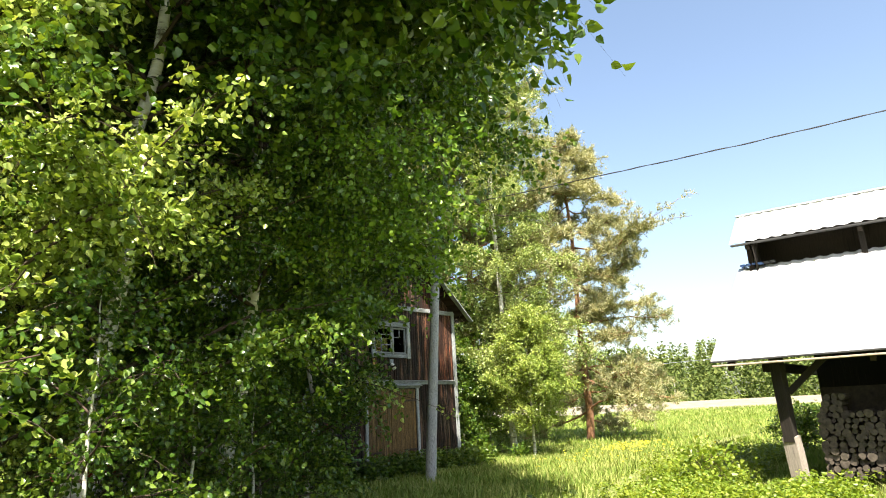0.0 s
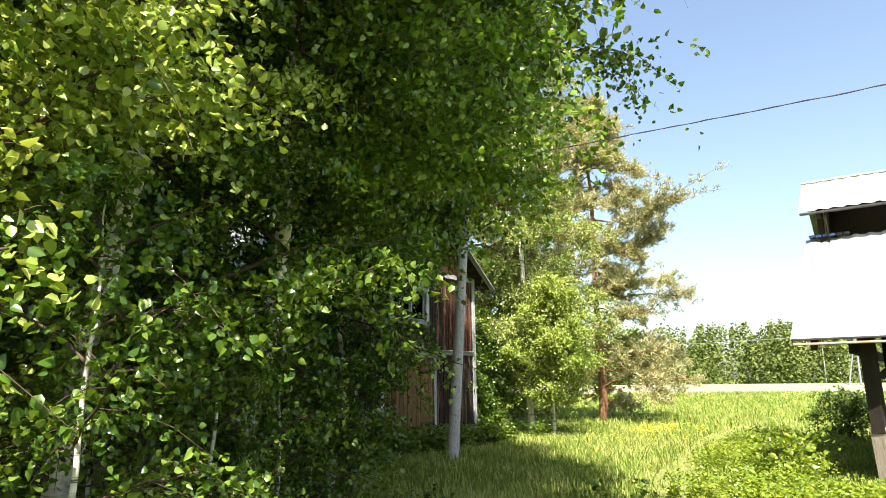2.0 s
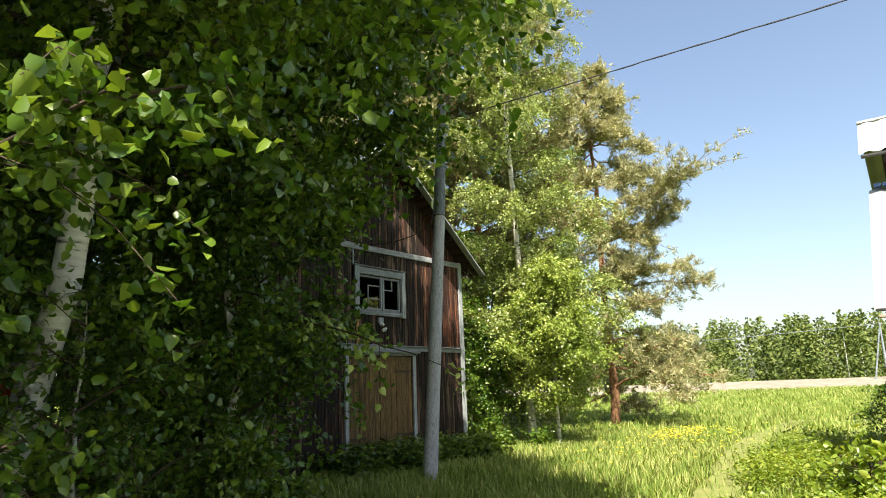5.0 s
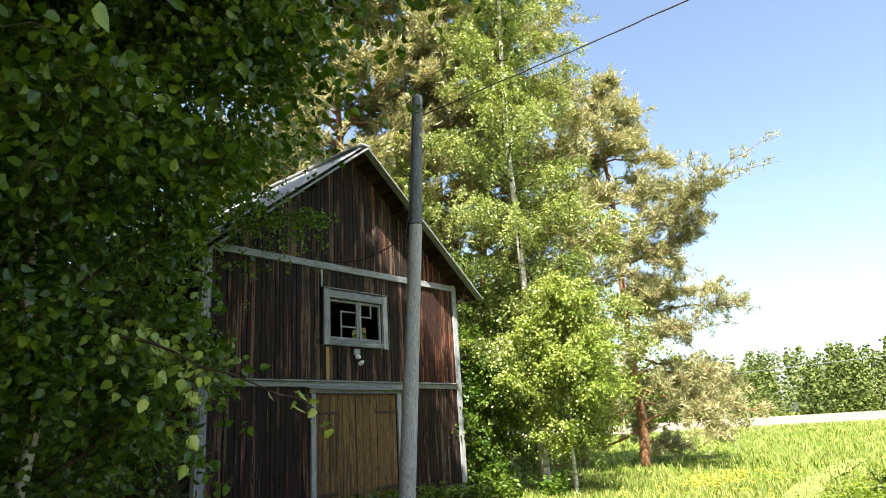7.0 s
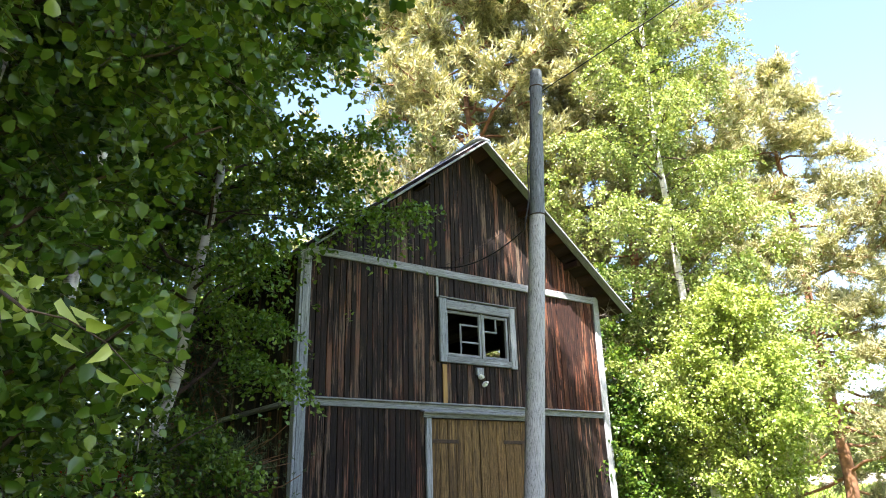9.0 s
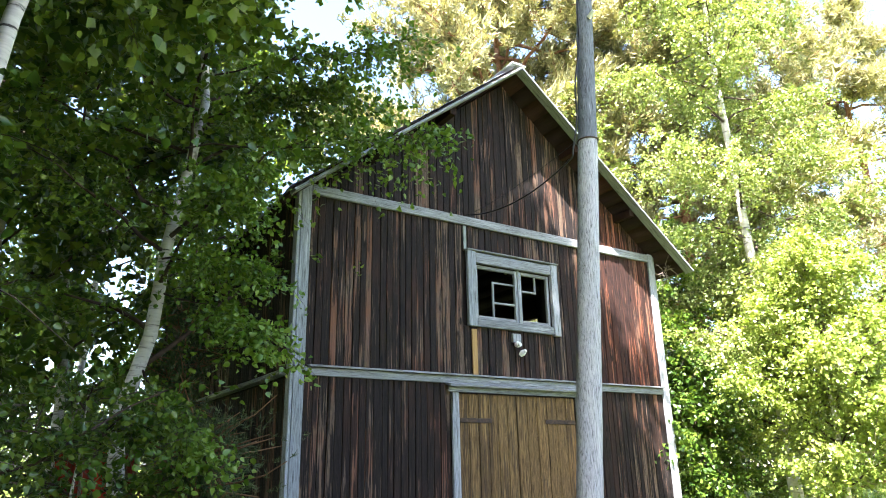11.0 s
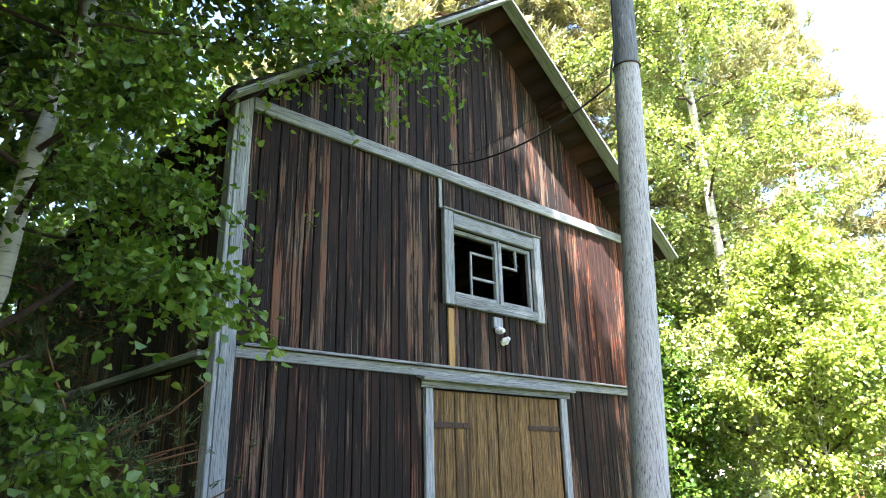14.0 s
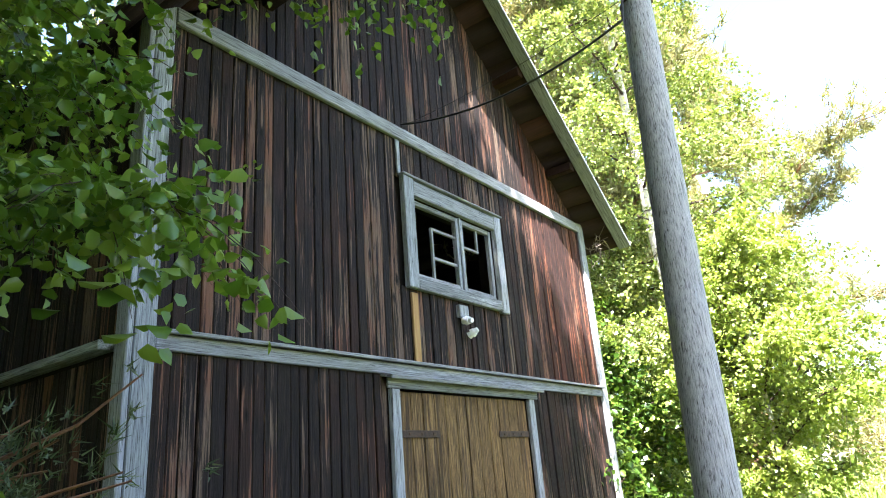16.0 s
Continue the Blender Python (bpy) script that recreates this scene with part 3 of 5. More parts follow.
def build_barn():
    barn = empty("barn", None, "weathered two-storey wooden barn with dark tarred boards", "barn")
    # inner walls with real openings
    inner = empty("wall_front")
    inner.parent = barn
    a, b, yb = X0 + 0.03, X1 - 0.03, 0.14
    g = Geo()
    g.box(a, DOOR[0], 0.0, yb, 0.05, 2.24)
    g.box(DOOR[1], b, 0.0, yb, 0.05, 2.24)
    g.box(DOOR[0], DOOR[1], 0.0, yb, DOOR[2], 2.24)
    g.box(a, WIN[0], 0.0, yb, 2.24, 4.2)
    g.box(WIN[1], b, 0.0, yb, 2.24, 4.2)
    g.box(WIN[0], WIN[1], 0.0, yb, 2.24, WIN[2])
    g.box(WIN[0], WIN[1], 0.0, yb, WIN[3], 4.2)
    zl, zr = roof_under(a), roof_under(b)
    V = [(x, y, z) for y in (0.0, yb) for x, z in ((a, 4.2), (b, 4.2), (b, zr), (RIDGE_X, roof_under(RIDGE_X)), (a, zl))]
    g.add([V[i] for i in range(10)], [(0, 1, 2, 3), (0, 3, 4, 4), (5, 8, 7, 6), (5, 9, 8, 8), (0, 4, 9, 5), (1, 6, 7, 2)])
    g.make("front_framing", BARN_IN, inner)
    side = Geo()
    side.box(X0 + 0.03, X0 + 0.15, 0.15, DEPTH, 0.05, 4.2)
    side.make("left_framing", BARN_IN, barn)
    gr = Geo()  # the far side wall has a small hatch
    gr.box(X1 - 0.15, X1 - 0.03, 0.15, 2.5, 0.05, 4.2)
    gr.box(X1 - 0.15, X1 - 0.03, 3.15, DEPTH, 0.05, 4.2)
    gr.box(X1 - 0.15, X1 - 0.03, 2.5, 3.15, 0.05, 3.42)
    gr.box(X1 - 0.15, X1 - 0.03, 2.5, 3.15, 3.82, 4.2)
    gr.make("right_framing", BARN_IN, barn)
    back = Geo()
    yy = (DEPTH, DEPTH + 0.12)
    V = [(x, y, z) for y in yy for x, z in ((X0, 0.05), (X1, 0.05), (X1, roof_under(X1)), (RIDGE_X, roof_under(RIDGE_X)), (X0, roof_under(X0)))]
    back.add(V, [(0, 3, 2, 1), (0, 4, 3, 3), (5, 6, 7, 8), (5, 8, 9, 9)])
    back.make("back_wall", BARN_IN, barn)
    loft = Geo()
    loft.box(X0 + 0.16, X1 - 0.16, 0.15, DEPTH - 0.01, 2.12, 2.22)
    loft.make("loft_floor", BARN_IN, barn)
    # stone feet
    for x in (X0 + 0.2, -1.0, 1.2, X1 - 0.2):
        bm = bmesh.new()
        bmesh.ops.create_icosphere(bm, subdivisions=2, radius=0.24)
        for v in bm.verts:
            v.co = Vector((v.co.x, v.co.y * 0.8, v.co.z * 0.75)) * random.uniform(0.88, 1.08)
        part("foundation_stone", bm, plain_stone, barn, "grey foundation stone", pose(x, 0.12, G + 0.02))
    # trim
    board("corner_board", X0, X0 + 0.115, -0.065, -0.03, 0.15, 4.3, TRIM, barn, "grey corner board")
    board("corner_board", X0 - 0.035, X0 - 0.002, -0.06, 0.06, 0.15, 4.28, TRIM, barn, "grey corner board")
    board("corner_board", X1 - 0.11, X1, -0.065, -0.03, 0.15, 4.3, TRIM, barn, "grey corner board")
    board("corner_board", X1 + 0.002, X1 + 0.03, -0.06, 0.1, 0.15, 4.28, TRIM, barn, "grey corner board")
    board("upper_band", X0 + 0.118, X1 - 0.113, -0.07, -0.03, 4.17, 4.285, TRIM_X, barn, "grey horizontal trim board")
    board("lower_band", X0 + 0.118, X1 - 0.113, -0.06, -0.028, 2.2, 2.285, TRIM_X, barn, "grey horizontal trim board")
    part("lower_band_cap", box_bm(X1 - X0 - 0.27, 0.1, 0.022, 0.004), TRIM_X, barn, "", pose((X0 + X1) / 2 + 0.02, -0.06, 2.3, 8))
    beam("side_band", (X0 - 0.03, 0.13, 2.24), (X0 - 0.03, DEPTH, 2.24), 0.1, 0.05, TRIM, barn, "grey side trim board")
    board("window_stile_board", -0.66, -0.615, -0.052, -0.028, 3.86, 4.165, TRIM, barn, "thin grey batten")
    board("batten", -0.575, -0.50, -0.055, -0.03, 2.31, 2.86, BARE, barn, "bare yellow batten")
    # door
    door = empty("double_door", pose(0, 0, 0), "closed plank double door of bare wood")
    door.parent = barn
    mid = 0.06
    n = 0
    for x0, x1 in ((DOOR[0] + 0.01, mid - 0.006), (mid + 0.006, DOOR[1] - 0.01)):
        k = 6
        w = (x1 - x0) / k
        for i in range(k):
            d = random.uniform(-0.004, 0.004)
            board("door_plank", x0 + i * w + 0.003, x0 + (i + 1) * w - 0.003, -0.03 + d, 0.0 + d, 0.2 + random.uniform(0, 0.02), 2.09, DOORW, door, w=0.004)
    for x0, x1 in ((DOOR[0] + 0.02, -0.33), (0.5, DOOR[1] - 0.02)):
        for z in (0.55, 1.79):
            board("strap_hinge", x0, x1, -0.046, -0.036, z - 0.026, z + 0.026, IRON, door, "dark iron strap hinge", 0.003)
            for q in (0.08, 0.22, 0.36):
                board("hinge_bolt", x0 + q - 0.01, x0 + q + 0.01, -0.054, -0.046, z - 0.01, z + 0.01, IRON, door, "", 0.003)
    board("door_trim", -0.89, -0.795, -0.07, -0.028, 0.15, 2.1, TRIM, barn, "pale grey door trim")
    board("door_trim", 1.025, 1.12, -0.07, -0.028, 0.15, 2.1, TRIM, barn, "pale grey door trim")
    part("door_cap", box_bm(2.16, 0.13, 0.03, 0.005), TRIM_X, barn, "grey drip board", pose(0.115, -0.085, 2.185, 14))
    board("door_head", -0.94, 1.17, -0.082, -0.062, 2.1, 2.175, TRIM_X, barn, "grey door head board")
    # window
    win = empty("loft_window", None, "broken loft window with a grey frame")
    win.parent = barn
    x0, x1, z0, z1 = WIN
    board("window_casing", -0.627, x0 - 0.002, -0.085, -0.03, 2.89, 3.84, TRIM, win)
    board("window_casing", x1 + 0.002, 0.836, -0.085, -0.03, 2.875, 3.84, TRIM, win)
    board("window_casing", x0, x1, -0.08, -0.03, z1 + 0.002, 3.825, TRIM_X, win)
    board("window_casing", x0, x1, -0.08, -0.03, 2.89, z0 - 0.002, TRIM_X, win)
    board("window_head", -0.64, 0.85, -0.1, -0.03, 3.842, 3.862, TRIM_X, win)
    for xa, xb in ((x0 + 0.01, x0 + 0.05), (0.135, 0.175), (0.205, 0.245), (x1 - 0.05, x1 - 0.01)):
        board("sash_stile", xa, xb, -0.03, 0.015, z0 + 0.01, z1 - 0.01, TRIM, win, "pale grey sash wood", 0.004)
    board("window_post", 0.178, 0.202, -0.045, 0.05, z0 + 0.004, z1 - 0.004, TRIM, win, "", 0.004)
    for xa, xb in ((x0 + 0.052, 0.133), (0.247, x1 - 0.052)):
        for za in (z0 + 0.01, z1 - 0.05):
            board("sash_rail", xa, xb, -0.03, 0.012, za, za + 0.04, TRIM_X, win, "pale grey sash wood", 0.004)
    # broken glazing bars left in the sashes
    board("glazing_bar", -0.215, -0.19, -0.015, 0.01, z0 + 0.05, 3.5, TRIM, win, "", 0.003)
    board("glazing_bar", -0.189, 0.134, -0.015, 0.008, 3.475, 3.5, TRIM_X, win, "", 0.003)
    board("glazing_bar", -0.189, 0.134, -0.015, 0.008, 3.215, 3.24, TRIM_X, win, "", 0.003)
    board("glazing_bar", 0.475, 0.5, -0.015, 0.01, 3.44, z1 - 0.05, TRIM, win, "", 0.003)
    board("glazing_bar", 0.248, 0.5, -0.015, 0.008, 3.415, 3.439, TRIM_X, win, "", 0.003)
    # insulators under the window
    board("insulator_block", 0.03, 0.16, -0.075, -0.03, 2.74, 2.85, TRIM, barn, "small grey mounting block")
    for px, pz, tilt in ((0.085, 2.715, 100), (0.15, 2.6, 60)):
        bm = bmesh.new()
        for rad, zz in ((0.032, 0.0), (0.04, 0.035), (0.026, 0.065)):
            bmesh.ops.create_cone(bm, cap_ends=True, segments=14, radius1=rad, radius2=rad * 0.8, depth=0.03, matrix=pose(0, 0, zz))
        part("insulator", bm, PORC, barn, "white porcelain insulator", pose(px, -0.075, pz, tilt, 20, 0))
    # roof
    roof = empty("barn_roof", None, "pitched metal sheet roof with grey rake boards")
    roof.parent = barn
    for s in (-1, 1):
        ex = RIDGE_X + s * 3.1
        ez = RIDGE_Z - PITCH * 3.1
        steps = 52
        t = np.linspace(0, 1, 3)
        yv = np.linspace(-0.43, DEPTH + 0.4, steps * 2)
        V = []
        for i, y in enumerate(yv):
            lift = 0.018 if i % 4 in (1, 2) else 0.0
            for q in t:
                V.append((RIDGE_X + (ex - RIDGE_X) * q, y, RIDGE_Z + (ez - RIDGE_Z) * q + lift + 0.012))
        i, j = np.meshgrid(np.arange(len(yv) - 1), np.arange(2), indexing="ij")
        F = np.stack([i * 3 + j, i * 3 + j + 1, (i + 1) * 3 + j + 1, (i + 1) * 3 + j], -1).reshape(-1, 4)
        mesh_object("metal_sheet", V, F, SHEET, roof, "grey ribbed metal sheet")
        beam("rake_board", (RIDGE_X + s * 0.004, -0.44, RIDGE_Z - 0.07), (ex, -0.44, ez - 0.07), 0.15, 0.03, TRIM, roof, "grey rake board")
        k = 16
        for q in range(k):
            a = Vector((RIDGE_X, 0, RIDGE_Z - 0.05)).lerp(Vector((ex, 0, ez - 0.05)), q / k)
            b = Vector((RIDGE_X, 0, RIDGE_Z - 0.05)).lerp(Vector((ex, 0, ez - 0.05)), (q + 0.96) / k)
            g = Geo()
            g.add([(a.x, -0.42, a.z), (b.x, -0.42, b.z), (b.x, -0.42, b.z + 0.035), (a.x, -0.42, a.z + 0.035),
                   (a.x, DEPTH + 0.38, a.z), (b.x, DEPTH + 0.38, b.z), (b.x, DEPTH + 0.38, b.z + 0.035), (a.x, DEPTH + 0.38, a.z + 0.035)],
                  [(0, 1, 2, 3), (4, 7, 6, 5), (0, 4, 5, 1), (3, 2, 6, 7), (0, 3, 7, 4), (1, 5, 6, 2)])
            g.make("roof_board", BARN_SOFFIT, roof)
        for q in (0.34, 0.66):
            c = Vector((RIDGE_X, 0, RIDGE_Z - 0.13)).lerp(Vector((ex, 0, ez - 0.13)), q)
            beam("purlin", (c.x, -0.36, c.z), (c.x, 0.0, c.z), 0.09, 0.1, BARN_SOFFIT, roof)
    board("ridge_cap", RIDGE_X - 0.12, RIDGE_X + 0.12, -0.45, DEPTH + 0.4, RIDGE_Z + 0.005, RIDGE_Z + 0.035, SHEET, roof)
    return barn


def facing(barn):
    """The upright boards of the front and the side, each one a piece."""
    rng = random.Random(5)
    shapes = {}

    def plank(x0, x1, z0, z1, parent, y=-0.002, side=False, cut=None):
        z0 += rng.uniform(0, 0.01)
        w = x1 - x0 - rng.uniform(0.003, 0.01)
        th = rng.uniform(0.018, 0.026)
        m = None
        bm = bmesh.new()
        h = z1 - z0
        nseg = 4
        rows = []
        for i in range(nseg + 1):
            z = h * i / nseg
            e = rng.uniform(-0.0015, 0.0015)
            rows.append([bm.verts.new(p) for p in ((-w / 2 + e, 0, z), (-w / 2 + e, -th + 0.005, z), (-w / 2 + 0.006 + e, -th, z), (w / 2 - 0.006 + e, -th, z), (w / 2 + e, -th + 0.005, z), (w / 2 + e, 0, z))])
        if cut is not None:
            for v, dx in zip(rows[-1], (-w / 2, -w / 2, -w / 2, w / 2, w / 2, w / 2)):
                v.co.z += cut * dx
        for r0, r1 in zip(rows[:-1], rows[1:]):
            for i in range(5):
                bm.faces.new((r0[i], r0[i + 1], r1[i + 1], r1[i]))
        bm.faces.new(rows[0][::-1])
        bm.faces.new(rows[-1])
        m = pose((x0 + x1) / 2, y - rng.uniform(0, 0.011), z0, 0, 0, 0)
        if side:
            m = pose(X0 + 0.03 - rng.uniform(0, 0.005), (x0 + x1) / 2, z0, 0, 0, -90)
        part("plank", bm, BARN_RED if not side and z0 > 2.2 and x0 > 1.45 else BARN, parent, "", m)

    def row(a, b, z0, z1, parent, holes=(), top=None, side=False):
        x = a
        while x < b - 0.02:
            w = rng.choice((0.07, 0.08, 0.088, 0.095, 0.11))
            x1 = min(b, x + w)
            if b - x1 < 0.04:
                x1 = b
            spans = [(z0, z1 if top is None else top((x + x1) / 2))]
            for hx0, hx1, hz0, hz1 in holes:
                if x1 > hx0 + 0.01 and x < hx1 - 0.01:
                    spans = [(z0, hz0), (hz1, spans[0][1])]
            for s0, s1 in spans:
                if s1 - s0 > 0.05:
                    cut = None
                    if top is not None and s1 > 4.2:
                        cut = PITCH if (x + x1) / 2 < RIDGE_X else -PITCH
                    plank(x, x1, s0, s1, parent, side=side, cut=cut)
            x = x1

    wall = empty("front_boarding", None, "dark tarred upright boards, worn and streaked")
    wall.parent = barn
    low = (X0 + 0.115, DOOR[0] - 0.1), (DOOR[1] + 0.1, X1 - 0.1)
    for a, b in low:
        row(a, b, 0.08, 2.2, wall)
    row(X0 + 0.115, X1 - 0.1, 2.29, 4.17, wall, [(-0.6, 0.81, 2.9, 3.83)])
    row(X0 + 0.1, X1 - 0.1, 4.28, 0, wall, (), lambda x: roof_under(x) + 0.03)
    sidew = empty("side_boarding", None, "dark upright boards on the long side")
    sidew.parent = barn
    row(0.065, 5.0, 0.18, 2.19, sidew, side=True)
    row(0.065, 5.0, 2.3, 4.2, sidew, side=True)
    board("side_panel", X0 + 0.005, X0 + 0.028, 5.0, DEPTH, 0.18, 4.2, BARN, barn)
    for y0, y1, z0, z1 in ((0.1, 2.5, 0.18, 4.2), (3.15, DEPTH, 0.18, 4.2), (2.5, 3.15, 0.18, 3.42), (2.5, 3.15, 3.82, 4.2)):
        board("far_side_panel", X1 - 0.028, X1 - 0.005, y0, y1, z0, z1, BARN, barn)


plain_stone = plain("grey_stone", (0.2, 0.19, 0.18), (0.38, 0.36, 0.34), 0.9, 0, 5, 0.6)
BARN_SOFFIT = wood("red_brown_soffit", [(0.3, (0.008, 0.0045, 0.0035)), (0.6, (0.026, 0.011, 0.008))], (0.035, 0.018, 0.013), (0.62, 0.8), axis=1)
barn = build_barn()


# ---- power pole and its cables ----
def build_pole():
    base, ring, top = Vector((-1.020, -2.14, G - 0.1)), Vector((-0.522, -2.14, 4.443)), Vector((-0.337, -2.14, 6.66))
    pole = empty("power_pole", pose(base.x, base.y, G), "leaning silver-grey wooden power pole with vertical cracks", "pole")
    off = np.array((base.x, base.y, G))
    g = Geo()
    n = 26
    t = np.linspace(0, 1, n)
    P = np.array(base)[None] + (np.array(ring) - np.array(base))[None] * t[:, None]
    a = np.linspace(0, 1, n)
    rng = np.random.default_rng(4)
    g.tube(P - off, 0.12 - 0.02 * t + rng.normal(size=n) * 0.0012, 20)
    g.make("lower_shaft", POLEW, pole, smooth=True)
    g = Geo()
    P2 = np.array(ring)[None] + (np.array(top) - np.array(ring))[None] * t[:, None]
    g.tube(P2 - off, 0.098 - 0.014 * t + rng.normal(size=n) * 0.001, 20)
    g.add([*(P2[-1] - off + np.array([0.084 * math.cos(q), 0.084 * math.sin(q), 0.0]) for q in np.arange(12) * math.pi / 6), P2[-1] - off + np.array([0, 0, 0.06])],
          [(i, (i + 1) % 12, 12) for i in range(12)])
    g.make("upper_shaft", POLEW, pole, smooth=True)
    for c, k in ((ring, 1.0), (ring.lerp(top, 0.88), 0.87)):
        g = Geo()
        q = np.linspace(0, 2 * math.pi, 25)
        g.tube(np.array(c) - off + np.stack([np.cos(q) * 0.104, np.sin(q) * 0.104, 0 * q], 1) * k, 0.008, 6)
        g.make("wire_binding", IRON, pole, "thin dark wire binding")
    bm = bmesh.new()
    bmesh.ops.create_cone(bm, cap_ends=True, segments=12, radius1=0.03, radius2=0.02, depth=0.09)
    part("hook_insulator", bm, PORC, pole, "white insulator on a hook", pose(0.6, -0.13, 5.95, 60))

    def cable(name, P, r, label, twist=0.0, sides=6):
        g = Geo()
        P = np.asarray(P, float)
        for ph in (0, math.pi) if twist else (0,):
            w = np.linspace(0, len(P) * 0.9, len(P)) + ph
            g.tube(P + np.stack([np.cos(w), np.sin(w), np.cos(w)], 1) * twist * 0.5, r, sides)
        ob = g.make(name, WIREM)
        return tagged(ob, label, "cable")

    rng = np.random.default_rng(8)
    t = np.linspace(0, 1, 160)[:, None]
    a, b = np.array((-0.34, -2.24, 6.3)), np.array((-2.75, -26.2, 4.9))
    P = a + (b - a) * t
    P[:, 2] -= (4 * 0.25 * t * (1 - t))[:, 0]
    P += np.cumsum(rng.normal(size=P.shape), 0) * 0.003
    cable("overhead_cable", P, 0.0075, "black overhead cable hanging from the pole", 0.016)
    s = np.linspace(0, 1, 40)[:, None]
    a, b = np.array((-0.45, -2.22, 6.2)), np.array((-0.59, -2.06, 4.25))
    P = a + (b - a) * s + np.stack([-0.085 - 0.02 * np.sin(s[:, 0] * 14), -0.02 + 0 * s[:, 0], 0 * s[:, 0]], 1)
    c, e = P[-1], np.array((-0.62, -0.08, 4.3))
    Q = c + (e - c) * s
    Q[:, 2] -= (4 * 0.16 * s * (1 - s))[:, 0]
    cable("house_cable", np.concatenate([P, Q[2:]]), 0.009, "black cable from the pole to the barn")
    c, e = np.array((-0.56, -2.04, 4.5)), np.array((-0.55, -0.08, 4.33))
    Q = c + (e - c) * s
    Q[:, 2] -= (4 * 0.05 * s * (1 - s))[:, 0]
    cable("thin_wire", Q, 0.003, "thin dark wire from the pole to the barn", 0, 4)


build_pole()


# ---- woodshed ----
def build_shed():
    ang = math.degrees(math.atan2(0.11, 3.09))
    shed = empty("woodshed", pose(-1.447, -8.567, G + 0.2, 0, 0, ang), "open woodshed with pale sheet roofs in two tiers", "shed")
    L = 11.0  # it runs along local -y
    ez, rise = 1.83, 0.638

    def sheet(name, x0, z0, x1, z1, y0, y1):
        n = int((y0 - y1) / 0.045)
        yv = np.linspace(y0, y1, n)
        V = []
        for i, y in enumerate(yv):
            lift = (0.0, 0.0, 0.022, 0.022, 0.004)[i % 5]
            V += [(x0, y, z0 + lift), ((x0 + x1) / 2, y, (z0 + z1) / 2 + lift), (x1, y, z1 + lift)]
        i, j = np.meshgrid(np.arange(n - 1), np.arange(2), indexing="ij")
        F = np.stack([i * 3 + j, i * 3 + j + 1, (i + 1) * 3 + j + 1, (i + 1) * 3 + j], -1).reshape(-1, 4)
        mesh_object(name, V, F, SHEET, shed, "pale corrugated metal sheet")

    sheet("lower_roof", -0.02, ez, 3.1, ez + 3.1 * rise, 0.03, -L)
    sheet("upper_roof", 2.72, 4.27, 3.78, 5.05, 0.06, -L)
    sheet("far_roof", 3.78, 5.05, 7.2, 2.3, 0.06, -L)
    beam("eave_board", (0.0, 0.0, ez - 0.06), (0.0, -L, ez - 0.06), 0.1, 0.03, POSTW, shed, "pale eave board")
    beam("eave_edge", (-0.03, 0.02, ez + 0.005), (-0.03, -L, ez + 0.005), 0.05, 0.03, EDGE, shed)
    beam("upper_edge", (2.74, 0.04, 4.23), (2.74, -L, 4.23), 0.09, 0.035, EDGE, shed)
    beam("ridge_cap", (3.78, 0.07, 5.07), (3.78, -L, 5.07), 0.1, 0.03, SHEET, shed)
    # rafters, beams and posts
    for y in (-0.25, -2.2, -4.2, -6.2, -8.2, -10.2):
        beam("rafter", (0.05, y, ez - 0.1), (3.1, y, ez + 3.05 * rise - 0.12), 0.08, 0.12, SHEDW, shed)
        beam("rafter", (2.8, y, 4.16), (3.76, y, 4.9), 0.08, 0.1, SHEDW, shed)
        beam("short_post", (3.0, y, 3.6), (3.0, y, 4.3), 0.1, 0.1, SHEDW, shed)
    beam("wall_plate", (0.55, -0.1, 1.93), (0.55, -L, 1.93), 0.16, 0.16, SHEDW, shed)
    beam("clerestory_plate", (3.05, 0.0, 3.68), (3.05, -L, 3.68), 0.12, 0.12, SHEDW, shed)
    beam("end_beam", (0.5, -0.7, 1.72), (6.6, -0.7, 1.72), 0.14, 0.16, SHEDW, shed)
    g = Geo()
    g.add([(2.9, -0.35, 3.6), (3.2, -0.35, 3.6), (3.7, -0.35, 4.85), (2.72, -0.35, 4.2), (2.9, -0.37, 3.6), (3.2, -0.37, 3.6), (3.7, -0.37, 4.85), (2.72, -0.37, 4.2)],
          [(0, 1, 2, 3), (4, 7, 6, 5), (0, 3, 7, 4), (1, 5, 6, 2), (0, 4, 5, 1), (3, 2, 6, 7)])
    g.make("gable_board", SHEDW, shed)
    # added near-black board that stands in for shade in the clerestory gap
    g = Geo()
    g.box(3.3, 3.36, -L, -0.3, 3.0, 4.6)
    g.make("clerestory_back", SHEDW, shed)
    # dark post above, pale foot below: the eave's shade line painted by material
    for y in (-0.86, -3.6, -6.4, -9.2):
        beam("post", (0.52, y - 0.02, 0.55), (0.44, y, 1.86), 0.17, 0.17, SHEDW, shed, "squared post, eave shade put into its dark colour")
        beam("post_foot", (0.67, y - 0.06, -0.3), (0.535, y - 0.02, 0.64), 0.21, 0.2, POSTW, shed, "post foot, sunlight put into its pale colour")
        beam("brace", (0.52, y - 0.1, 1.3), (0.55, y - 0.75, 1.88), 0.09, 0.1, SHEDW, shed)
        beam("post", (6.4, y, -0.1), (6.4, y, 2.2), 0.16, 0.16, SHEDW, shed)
    # added wall that stops light from coming through the shed's far side
    g = Geo()
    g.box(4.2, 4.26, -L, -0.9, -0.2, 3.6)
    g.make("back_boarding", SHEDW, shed)
